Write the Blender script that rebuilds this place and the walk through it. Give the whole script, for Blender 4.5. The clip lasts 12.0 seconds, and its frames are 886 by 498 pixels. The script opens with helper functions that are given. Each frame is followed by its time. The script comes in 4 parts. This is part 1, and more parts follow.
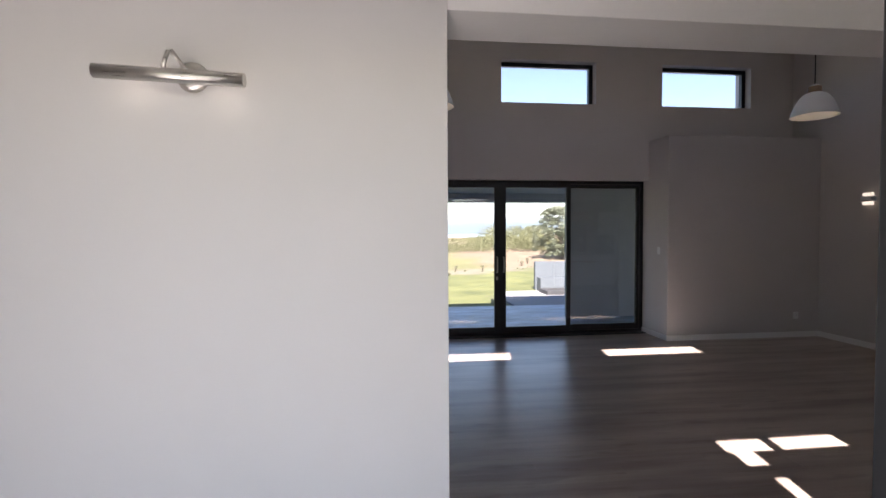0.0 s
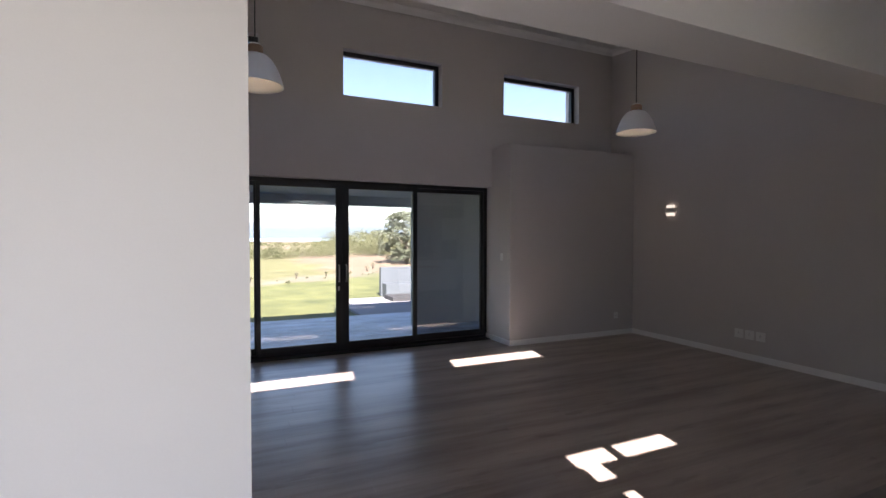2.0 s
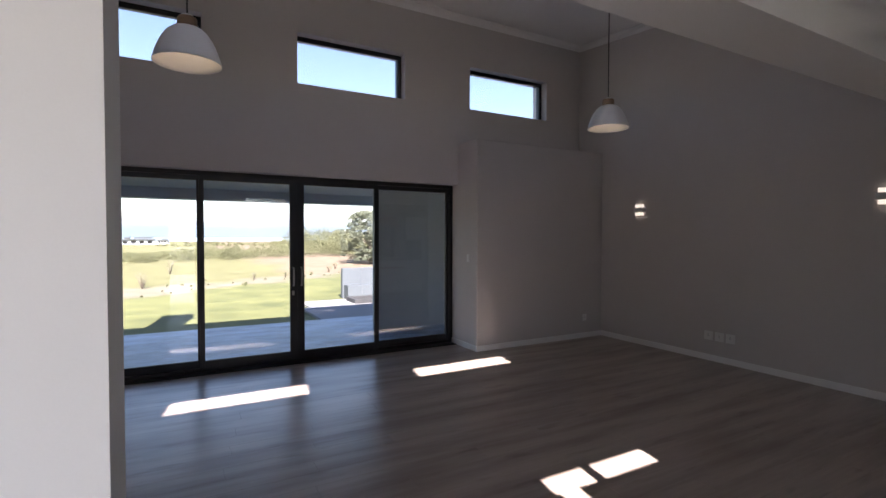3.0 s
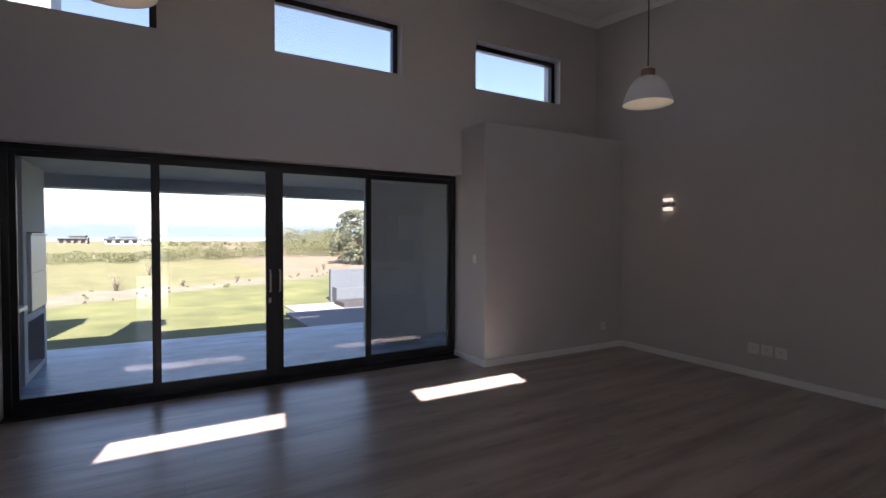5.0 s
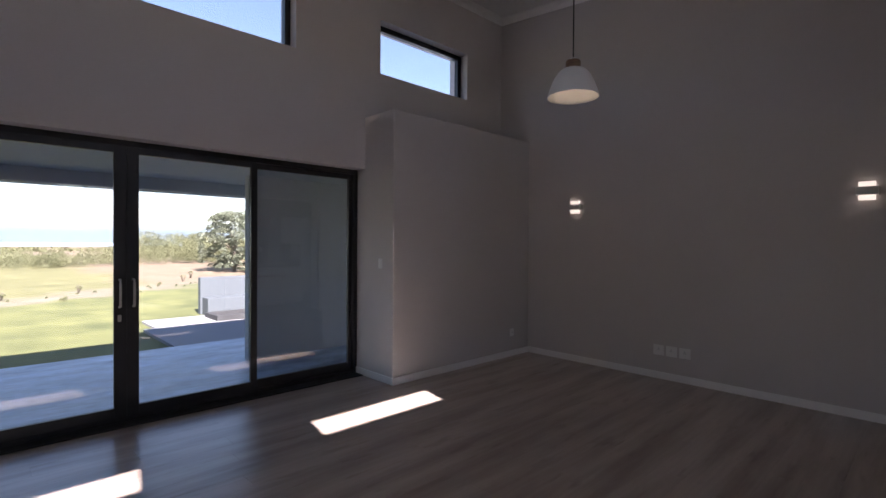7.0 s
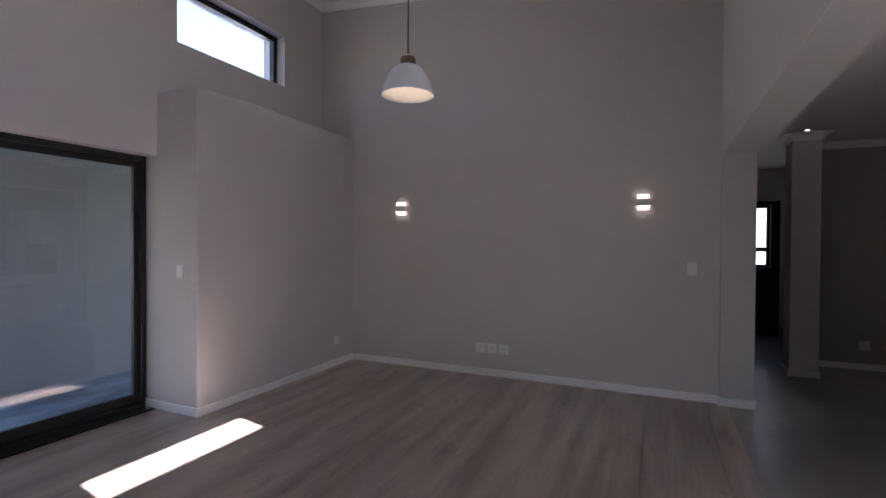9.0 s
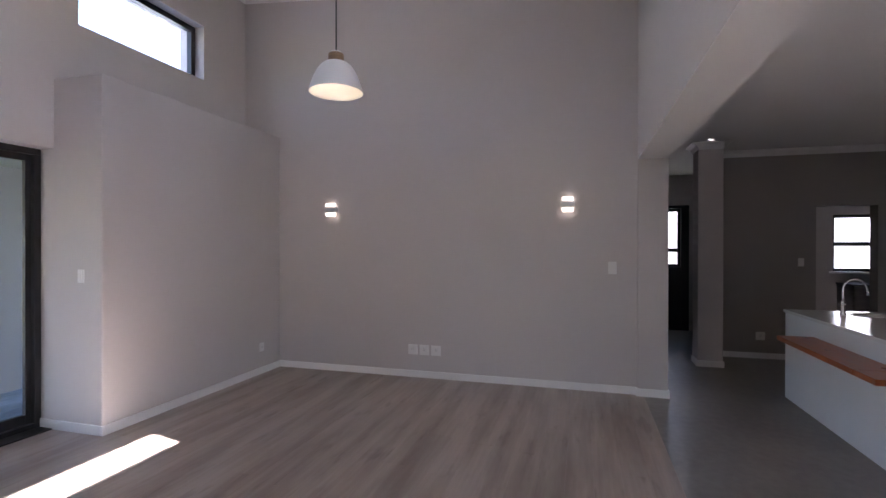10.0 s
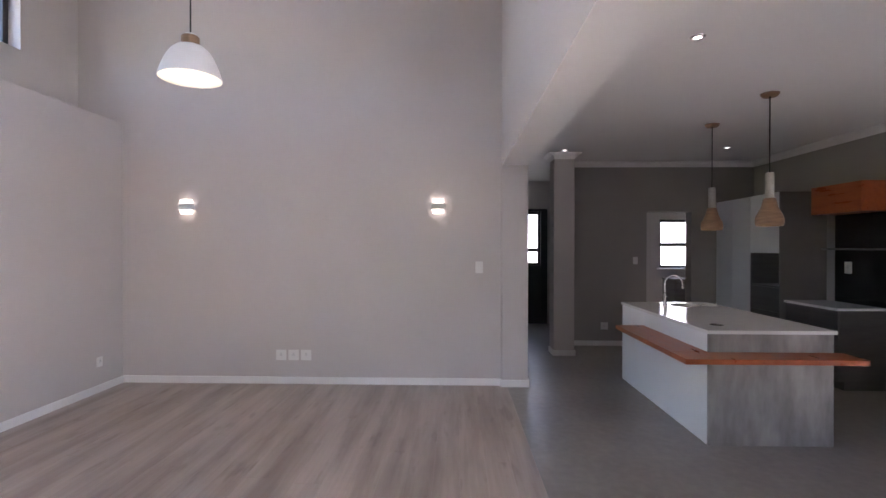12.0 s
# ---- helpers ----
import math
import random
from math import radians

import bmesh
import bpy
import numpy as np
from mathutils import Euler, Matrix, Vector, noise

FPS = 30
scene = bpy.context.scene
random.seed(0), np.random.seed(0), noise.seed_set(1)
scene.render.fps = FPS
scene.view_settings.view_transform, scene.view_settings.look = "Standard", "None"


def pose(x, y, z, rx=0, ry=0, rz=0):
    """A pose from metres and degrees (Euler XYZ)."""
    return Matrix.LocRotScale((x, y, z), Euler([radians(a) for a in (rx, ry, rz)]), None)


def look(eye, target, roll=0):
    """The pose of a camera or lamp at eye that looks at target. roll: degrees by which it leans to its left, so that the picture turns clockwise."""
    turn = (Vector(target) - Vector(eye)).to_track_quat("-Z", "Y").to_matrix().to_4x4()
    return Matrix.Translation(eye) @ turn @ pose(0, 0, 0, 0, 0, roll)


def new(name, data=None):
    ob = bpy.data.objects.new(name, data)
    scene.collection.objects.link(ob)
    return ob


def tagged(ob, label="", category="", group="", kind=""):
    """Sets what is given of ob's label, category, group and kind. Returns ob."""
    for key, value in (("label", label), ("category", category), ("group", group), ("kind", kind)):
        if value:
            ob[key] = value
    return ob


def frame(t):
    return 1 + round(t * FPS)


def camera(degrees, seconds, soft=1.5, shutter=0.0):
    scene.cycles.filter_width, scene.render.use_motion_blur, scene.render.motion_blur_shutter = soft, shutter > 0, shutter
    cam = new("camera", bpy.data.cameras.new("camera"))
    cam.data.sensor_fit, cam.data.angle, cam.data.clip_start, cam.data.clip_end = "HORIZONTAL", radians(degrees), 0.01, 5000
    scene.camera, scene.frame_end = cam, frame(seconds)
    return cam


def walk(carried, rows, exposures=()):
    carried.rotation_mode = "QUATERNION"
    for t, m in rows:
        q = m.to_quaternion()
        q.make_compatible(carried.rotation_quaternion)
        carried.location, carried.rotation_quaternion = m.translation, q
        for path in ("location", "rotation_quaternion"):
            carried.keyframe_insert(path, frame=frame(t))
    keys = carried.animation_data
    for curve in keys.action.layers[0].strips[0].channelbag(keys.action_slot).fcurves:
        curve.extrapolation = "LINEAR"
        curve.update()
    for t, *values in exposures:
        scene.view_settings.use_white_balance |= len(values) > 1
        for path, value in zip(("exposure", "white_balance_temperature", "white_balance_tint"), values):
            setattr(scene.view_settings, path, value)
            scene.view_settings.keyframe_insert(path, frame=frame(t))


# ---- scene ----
cam = camera(84.9, 12.0)
PATH = [
    (0, (0.972, 0.926, 1.668), (1.204, 2.911, 1.601), -0.3),
    (0.5, (1.016, 1.111, 1.695), (1.34, 3.083, 1.635), -0.1),
    (1, (1.069, 1.238, 1.708), (1.551, 3.178, 1.652), 0.1),
    (1.5, (1.086, 1.367, 1.717), (1.771, 3.245, 1.661), 0.1),
    (2, (1.155, 1.5, 1.685), (1.993, 3.315, 1.635), 0.1),
    (2.5, (1.253, 1.676, 1.708), (2.18, 3.448, 1.648), 0.1),
    (3, (1.344, 1.864, 1.696), (2.312, 3.613, 1.644), 0.1),
    (5, (1.672, 2.793, 1.661), (2.676, 4.521, 1.61), 0.2),
    (5.5, (1.695, 3.011, 1.629), (2.72, 4.728, 1.592), 0.2),
    (6, (1.736, 3.216, 1.616), (2.872, 4.862, 1.585), 0.3),
    (6.5, (1.771, 3.348, 1.61), (3.026, 4.906, 1.584), 0.3),
    (7, (1.832, 3.506, 1.611), (3.219, 4.947, 1.587), 0.4),
    (7.5, (1.899, 3.596, 1.624), (3.418, 4.897, 1.607), 0.3),
    (9.3, (1.998, 3.887, 1.659), (3.86, 4.616, 1.637), 0.3),
    (9.5, (2.009, 3.877, 1.659), (3.888, 4.56, 1.641), 0.2),
    (10, (2.015, 3.863, 1.627), (3.938, 4.413, 1.62), 0.1),
    (10.5, (2.026, 3.877, 1.642), (3.983, 4.293, 1.629), 0.0),
    (11, (2.037, 3.853, 1.63), (4.017, 4.135, 1.624), 0.1),
    (11.5, (2.033, 3.814, 1.627), (4.026, 3.979, 1.623), 0.1),
    (12, (2.013, 3.813, 1.639), (4.012, 3.864, 1.631), 0.1),
]
walk(cam, [(t, look(eye, target, roll)) for t, eye, target, roll in PATH],
     exposures=[(0, 2.65, 6650, 20), (3.0, 2.7, 6500, 21), (5.0, 2.58, 6500, 22.5), (7.5, 2.68, 6400, 24.5), (8.3, 3.15, 6350, 25), (9.5, 4.0, 6250, 24), (10.5, 4.55, 6300, 24), (11.5, 4.82, 6300, 23.5), (12, 5.1, 6300, 23.5)])

# ---- world, sun and openings' light ----
SUN_EL, SUN_X = math.atan(0.948), 0.2          # the sun stands behind the house, to the south
world = bpy.data.worlds.new("sky")
scene.world = world
world.use_nodes = True
wn = world.node_tree
sky = wn.nodes.new("ShaderNodeTexSky")
sky.sky_type = "NISHITA"
sky.sun_disc = False
sky.sun_elevation = SUN_EL
sky.sun_rotation = math.pi + math.atan(SUN_X)
sky.dust_density = 0.35
wn.links.new(sky.outputs[0], wn.nodes["Background"].inputs[0])
wn.nodes["Background"].inputs[1].default_value = 0.052
sun = new("sun", bpy.data.lights.new("sun", "SUN"))
sun.data.energy, sun.data.angle, sun.data.color = 5.0, radians(0.5), (1.0, 0.98, 0.95)
sun.matrix_world = look((0, -30, 30), (0 + 30 * SUN_X, 0, 30 - 30 * 0.967))


# ---- materials ----
def rgb(c):
    return (c[0], c[1], c[2], 1.0)


def surface(name, base, other=None, rough=0.5, scale=6.0, fine=60.0, mix=0.5, bump=0.05, metal=0.0, stretch=(1, 1, 1), rough_var=0.08, detail=5.0, spread=0.0):
    """A paint, stone, wood or metal with colour and relief at two scales, in metres of its own object."""
    m = bpy.data.materials.new(name)
    m.use_nodes = True
    nt = m.node_tree
    N, L = nt.nodes, nt.links
    bsdf = N["Principled BSDF"]
    bsdf.inputs["Metallic"].default_value = metal
    geo = N.new("ShaderNodeNewGeometry")
    mp = N.new("ShaderNodeMapping")
    mp.inputs["Scale"].default_value = stretch
    L.new(geo.outputs["Position"], mp.inputs["Vector"])
    if spread:
        info = N.new("ShaderNodeObjectInfo")
        off = N.new("ShaderNodeMath")
        off.operation = "MULTIPLY"
        off.inputs[1].default_value = 37.0
        L.new(info.outputs["Random"], off.inputs[0])
        L.new(off.outputs[0], mp.inputs["Location"])
    big = N.new("ShaderNodeTexNoise")
    big.inputs["Scale"].default_value, big.inputs["Detail"].default_value = scale, detail
    small = N.new("ShaderNodeTexNoise")
    small.inputs["Scale"].default_value, small.inputs["Detail"].default_value = fine, 3.0
    L.new(mp.outputs[0], big.inputs["Vector"])
    L.new(mp.outputs[0], small.inputs["Vector"])
    ramp = N.new("ShaderNodeValToRGB")
    ramp.color_ramp.elements[0].position, ramp.color_ramp.elements[1].position = 0.5 - mix / 2, 0.5 + mix / 2
    ramp.color_ramp.elements[0].color = rgb(base)
    ramp.color_ramp.elements[1].color = rgb(other or base)
    both = N.new("ShaderNodeMath")
    both.operation = "MULTIPLY_ADD"
    both.inputs[1].default_value = 0.3
    L.new(small.outputs[0], both.inputs[0])
    half = N.new("ShaderNodeMath")
    half.operation = "MULTIPLY"
    half.inputs[1].default_value = 0.7
    L.new(big.outputs[0], half.inputs[0])
    L.new(half.outputs[0], both.inputs[2])
    last = both.outputs[0]
    if spread:
        shift = N.new("ShaderNodeMath")
        shift.operation = "MULTIPLY_ADD"
        shift.inputs[1].default_value = spread
        L.new(info.outputs["Random"], shift.inputs[0])
        L.new(last, shift.inputs[2])
        sub = N.new("ShaderNodeMath")
        sub.operation = "SUBTRACT"
        sub.inputs[1].default_value = spread / 2
        L.new(shift.outputs[0], sub.inputs[0])
        last = sub.outputs[0]
    L.new(last, ramp.inputs[0])
    L.new(ramp.outputs[0], bsdf.inputs["Base Color"])
    rg = N.new("ShaderNodeMapRange")
    rg.inputs["To Min"].default_value, rg.inputs["To Max"].default_value = max(0.02, rough - rough_var), min(1, rough + rough_var)
    L.new(big.outputs[0], rg.inputs["Value"])
    L.new(rg.outputs[0], bsdf.inputs["Roughness"])
    if bump:
        bp = N.new("ShaderNodeBump")
        bp.inputs["Strength"].default_value, bp.inputs["Distance"].default_value = bump, 0.004
        L.new(both.outputs[0], bp.inputs["Height"])
        L.new(bp.outputs[0], bsdf.inputs["Normal"])
    return m


def glowing(name, colour, strength):
    m = bpy.data.materials.new(name)
    m.use_nodes = True
    b = m.node_tree.nodes["Principled BSDF"]
    b.inputs["Base Color"].default_value = rgb((0.8, 0.8, 0.78))
    b.inputs["Emission Color"].default_value = rgb(colour)
    b.inputs["Emission Strength"].default_value = strength
    return m


def clear_glass(name, tint=(1, 1, 1), gloss=0.0):
    """A thin pane: it lets straight light through and mirrors by its angle."""
    m = bpy.data.materials.new(name)
    m.use_nodes = True
    N, L = m.node_tree.nodes, m.node_tree.links
    out = N["Material Output"]
    N.remove(N["Principled BSDF"])
    tr, gl, mx = N.new("ShaderNodeBsdfTransparent"), N.new("ShaderNodeBsdfGlossy"), N.new("ShaderNodeMixShader")
    lw, pw, ma = N.new("ShaderNodeLayerWeight"), N.new("ShaderNodeMath"), N.new("ShaderNodeMath")
    lw.inputs["Blend"].default_value = 0.5
    pw.operation, ma.operation = "POWER", "MULTIPLY_ADD"
    pw.inputs[1].default_value = 5.0
    ma.inputs[1].default_value, ma.inputs[2].default_value = 0.94, 0.06
    tr.inputs[0].default_value = rgb(tint)
    gl.inputs["Roughness"].default_value = gloss
    L.new(lw.outputs["Facing"], pw.inputs[0])
    L.new(pw.outputs[0], ma.inputs[0])
    L.new(ma.outputs[0], mx.inputs[0])
    L.new(tr.outputs[0], mx.inputs[1])
    L.new(gl.outputs[0], mx.inputs[2])
    L.new(mx.outputs[0], out.inputs["Surface"])
    return m


PAINT = surface("warm_grey_wall_paint", (0.530, 0.493, 0.476), (0.567, 0.530, 0.513), rough=0.75, scale=1.5, fine=180, bump=0.12)
KITCHEN_PAINT = surface("taupe_kitchen_wall_paint", (0.30, 0.283, 0.262), (0.335, 0.316, 0.293), rough=0.75, scale=1.5, fine=180, bump=0.12)
CEIL = surface("white_ceiling_paint", (0.78, 0.77, 0.76), (0.82, 0.81, 0.80), rough=0.8, scale=1.2, fine=150, bump=0.06)
HALL_PAINT = surface("white_hall_paint", (0.60, 0.595, 0.585), (0.64, 0.635, 0.625), rough=0.7, scale=1.5, fine=180, bump=0.12)
WHITE = surface("white_satin_trim_paint", (0.78, 0.77, 0.75), (0.82, 0.81, 0.80), rough=0.4, scale=4, fine=90, bump=0.03)
BLACK = surface("charcoal_powder_coated_aluminium", (0.012, 0.012, 0.014), (0.02, 0.02, 0.022), rough=0.42, scale=9, fine=300, bump=0.03)
STEEL = surface("brushed_nickel", (0.55, 0.53, 0.49), (0.64, 0.62, 0.58), rough=0.3, scale=8, fine=200, metal=1.0, stretch=(1, 20, 20), bump=0.03)
CHROME = surface("polished_chrome", (0.75, 0.75, 0.76), (0.8, 0.8, 0.8), rough=0.08, rough_var=0.03, scale=8, metal=1.0, bump=0)
GLASS = clear_glass("window_glass")


def laminate(name, dark, light, rough):
    """Oak print: long soft streaks, finer grain, a few knots, and a small change of tone from plank to plank."""
    m = bpy.data.materials.new(name)
    m.use_nodes = True
    N, L = m.node_tree.nodes, m.node_tree.links
    b = N["Principled BSDF"]
    geo, info = N.new("ShaderNodeNewGeometry"), N.new("ShaderNodeObjectInfo")
    jump = N.new("ShaderNodeMath")
    jump.operation = "MULTIPLY"
    jump.inputs[1].default_value = 6.0
    L.new(info.outputs["Random"], jump.inputs[0])

    def noise(stretch, scale, detail, low, high, shuffled=True):
        mp, tx, mr = N.new("ShaderNodeMapping"), N.new("ShaderNodeTexNoise"), N.new("ShaderNodeMapRange")
        mp.inputs["Scale"].default_value = stretch
        tx.inputs["Scale"].default_value, tx.inputs["Detail"].default_value = scale, detail
        tx.inputs["Roughness"].default_value = 0.55
        mr.interpolation_type = "SMOOTHSTEP"
        mr.inputs["From Min"].default_value, mr.inputs["From Max"].default_value = low, high
        L.new(geo.outputs["Position"], mp.inputs["Vector"])
        if shuffled:
            L.new(jump.outputs[0], mp.inputs["Location"])
        L.new(mp.outputs[0], tx.inputs["Vector"])
        L.new(tx.outputs[0], mr.inputs["Value"])
        return mr.outputs[0]

    def mixed(kind, amount, first, second):
        mx = N.new("ShaderNodeMix")
        mx.data_type, mx.blend_type = "RGBA", kind
        for socket, value in ((mx.inputs[0], amount), (mx.inputs[6], first), (mx.inputs[7], second)):
            if isinstance(value, (tuple, float)):
                socket.default_value = value
            else:
                L.new(value, socket)
        return mx.outputs[2]

    streak = noise((0.5, 4.2, 1), 1.0, 4.0, 0.24, 0.70, False)
    grain = noise((1.6, 34.0, 1), 1.0, 2.0, 0.2, 0.8)
    knot = noise((1.6, 7.0, 1), 1.3, 2.0, 0.27, 0.42)
    tone = N.new("ShaderNodeMapRange")
    tone.inputs["To Min"].default_value, tone.inputs["To Max"].default_value = 0.975, 1.025
    L.new(info.outputs["Random"], tone.inputs["Value"])
    c = mixed("MIX", streak, rgb(dark), rgb(light))
    c = mixed("MULTIPLY", 0.22, c, mixed("MIX", grain, (0.62, 0.60, 0.58, 1.0), (1.12, 1.12, 1.12, 1.0)))
    c = mixed("MULTIPLY", 0.6, c, mixed("MIX", knot, (0.62, 0.58, 0.55, 1.0), (1.0, 1.0, 1.0, 1.0)))
    grey = N.new("ShaderNodeCombineColor")
    for k in range(3):
        L.new(tone.outputs[0], grey.inputs[k])
    c = mixed("MULTIPLY", 1.0, c, grey.outputs[0])
    L.new(c, b.inputs["Base Color"])
    rg = N.new("ShaderNodeMapRange")
    rg.inputs["To Min"].default_value, rg.inputs["To Max"].default_value = rough + 0.05, rough - 0.03
    L.new(streak, rg.inputs["Value"])
    L.new(rg.outputs[0], b.inputs["Roughness"])
    bp = N.new("ShaderNodeBump")
    bp.inputs["Strength"].default_value, bp.inputs["Distance"].default_value = 0.02, 0.002
    L.new(grain, bp.inputs["Height"])
    L.new(bp.outputs[0], b.inputs["Normal"])
    b.inputs["Specular IOR Level"].default_value = 0.7
    b.inputs["Coat Weight"].default_value = 0.25
    b.inputs["Coat Roughness"].default_value = 0.22
    return m


PLANK = laminate("grey_brown_oak_laminate", (0.27, 0.202, 0.163), (0.46, 0.382, 0.326), 0.33)
SCREED = surface("polished_grey_screed", (0.175, 0.160, 0.145), (0.31, 0.285, 0.26), rough=0.36, scale=1.1, fine=14, mix=0.4, detail=8, bump=0.03)
STONE = surface("grey_streaked_stone_panel", (0.12, 0.112, 0.108), (0.42, 0.40, 0.385), rough=0.42, scale=2.2, fine=9, mix=0.46, bump=0.03, stretch=(1.5, 1.6, 0.55), detail=5)
GREY_UNIT = surface("grey_wood_grain_melamine", (0.075, 0.07, 0.066), (0.13, 0.122, 0.115), rough=0.5, scale=2.5, fine=30, stretch=(0.7, 1, 8), bump=0.05)
GREY_SIDE = surface("plain_taupe_board", (0.12, 0.112, 0.104), (0.15, 0.14, 0.13), rough=0.5, scale=3, fine=60, bump=0.03)
QUARTZ = surface("white_quartz_top", (0.74, 0.74, 0.73), (0.8, 0.8, 0.79), rough=0.12, rough_var=0.03, scale=20, fine=250, bump=0.0)
GLOSS_WHITE = surface("white_gloss_board", (0.70, 0.71, 0.72), (0.75, 0.76, 0.77), rough=0.5, scale=3, fine=90, bump=0.02)
TIMBER = surface("red_brown_varnished_timber", (0.27, 0.058, 0.018), (0.46, 0.125, 0.04), rough=0.3, scale=3, fine=24, mix=0.6, stretch=(1, 6, 6), bump=0.05, detail=7)
PENDANT_WOOD = surface("pale_turned_wood", (0.17, 0.095, 0.05), (0.34, 0.21, 0.12), rough=0.5, scale=8, fine=50, stretch=(1, 1, 8), bump=0.06)
ENAMEL = surface("white_enamelled_metal", (0.76, 0.76, 0.75), (0.775, 0.775, 0.765), rough=0.34, scale=6, fine=120, bump=0.01)
PLASTIC = surface("white_switch_plastic", (0.72, 0.71, 0.69), (0.76, 0.75, 0.73), rough=0.35, scale=20, fine=200, bump=0.01)
DARK = surface("black_appliance_glass", (0.01, 0.01, 0.011), (0.016, 0.016, 0.017), rough=0.12, scale=5, bump=0)
HOLE = surface("grey_socket_slots", (0.3, 0.3, 0.3), (0.34, 0.34, 0.34), rough=0.6, scale=20)
CABLE = surface("black_cable", (0.02, 0.02, 0.02), (0.03, 0.03, 0.03), rough=0.6, scale=20)
RENDER = surface("blue_grey_outdoor_render", (0.34, 0.37, 0.41), (0.40, 0.43, 0.47), rough=0.85, scale=1.5, fine=120, bump=0.2)
# terrace floor colour carries the blue of the sky's light
TERRACE = surface("terrace_screed_sky_tinted", (0.08, 0.145, 0.25), (0.37, 0.50, 0.68), rough=0.42, scale=1.9, fine=14, mix=0.26, stretch=(0.55, 1.5, 1), bump=0.05, detail=8)
PATH_MAT = surface("pale_concrete_path", (0.209, 0.207, 0.202), (0.274, 0.270, 0.263), rough=0.8, scale=2, fine=60, bump=0.1)
BUSH = surface("dry_coastal_bush", (0.073, 0.080, 0.035), (0.131, 0.131, 0.061), rough=0.8, scale=0.35, fine=5, mix=0.5, bump=0.1)
LEAF = surface("grey_green_leaves", (0.051, 0.064, 0.037), (0.160, 0.173, 0.115), rough=0.5, scale=2, fine=12, bump=0.1)
BARK = surface("grey_bark", (0.10, 0.08, 0.06), (0.2, 0.17, 0.13), rough=0.9, scale=9, fine=60, bump=0.5)
PAVER = surface("grey_concrete_pavers", (0.12, 0.118, 0.115), (0.17, 0.167, 0.16), rough=0.8, scale=2, fine=60, bump=0.1)
APRON = surface("grey_concrete_apron", (0.11, 0.118, 0.135), (0.155, 0.163, 0.18), rough=0.7, scale=1.6, fine=30, bump=0.08)
SEA = surface("pale_hazy_sea", (0.20, 0.30, 0.40), (0.24, 0.34, 0.44), rough=0.5, scale=0.002, fine=0.02, bump=0)
SAND_WALL = surface("sandy_brown_render", (0.128, 0.106, 0.090), (0.166, 0.141, 0.122), rough=0.9, scale=1.0, fine=20, bump=0.1)
TIN = surface("bare_steel_sheet", (0.58, 0.60, 0.63), (0.66, 0.68, 0.71), rough=0.4, scale=5, fine=90, metal=0.25, bump=0.02)
# near-black for the sooty hearth, the fire pit rim and the oven niche back
NEAR_BLACK = surface("rough_near_black", (0.02, 0.02, 0.022), (0.06, 0.06, 0.06), rough=0.9, scale=6, fine=60, bump=0.2)
BULB = glowing("lit_warm_bulb", (1.0, 0.78, 0.52), 1.3)
PICTURE_BULB = glowing("lit_picture_lamp", (1.0, 0.90, 0.76), 2.6)
DIM_BULB = glowing("dim_lit_bulb", (1.0, 0.82, 0.6), 0.75)
GARDEN = surface("grey_garden_render", (0.071, 0.082, 0.090), (0.091, 0.104, 0.112), rough=0.85, scale=1.5, fine=120, bump=0.2)
SCONCE_GLOW = glowing("lit_sconce_slot", (1.0, 0.88, 0.72), 0.155)
SPOT_GLOW = glowing("lit_downlight_lens", (1.0, 0.95, 0.88), 0.5)


# ---- building helpers ----
def slab(bm, x0, x1, y0, y1, z0, z1, bevel=0.0):
    """A box between two corners, its edges eased by bevel."""
    r = bmesh.ops.create_cube(bm, size=1.0)
    for v in r["verts"]:
        v.co = Vector(((x0 + x1) / 2 + v.co.x * (x1 - x0), (y0 + y1) / 2 + v.co.y * (y1 - y0), (z0 + z1) / 2 + v.co.z * (z1 - z0)))
    if bevel:
        es = list({e for v in r["verts"] for e in v.link_edges})
        bmesh.ops.bevel(bm, geom=es, offset=bevel, segments=2, affect="EDGES", profile=0.5)


def boxes(*specs, bevel=0.0):
    bm = bmesh.new()
    for s in specs:
        slab(bm, *s, bevel=bevel)
    return bm


def lathe(profile, segs=40, caps=True):
    """A turned shape about z from (radius, height) pairs."""
    bm = bmesh.new()
    rings = []
    for r, z in profile:
        rings.append([bm.verts.new((r * math.cos(2 * math.pi * i / segs), r * math.sin(2 * math.pi * i / segs), z)) for i in range(segs)])
    for a, b in zip(rings, rings[1:]):
        for i in range(segs):
            bm.faces.new((a[i], a[(i + 1) % segs], b[(i + 1) % segs], b[i]))
    for ring, flip in ((rings[0], True), (rings[-1], False)):
        if caps and (profile[0] if flip else profile[-1])[0] > 1e-4:
            bm.faces.new(list(reversed(ring)) if flip else ring)
    bmesh.ops.remove_doubles(bm, verts=bm.verts, dist=1e-5)
    bmesh.ops.recalc_face_normals(bm, faces=bm.faces)
    for f in bm.faces:
        f.smooth = True
    return bm


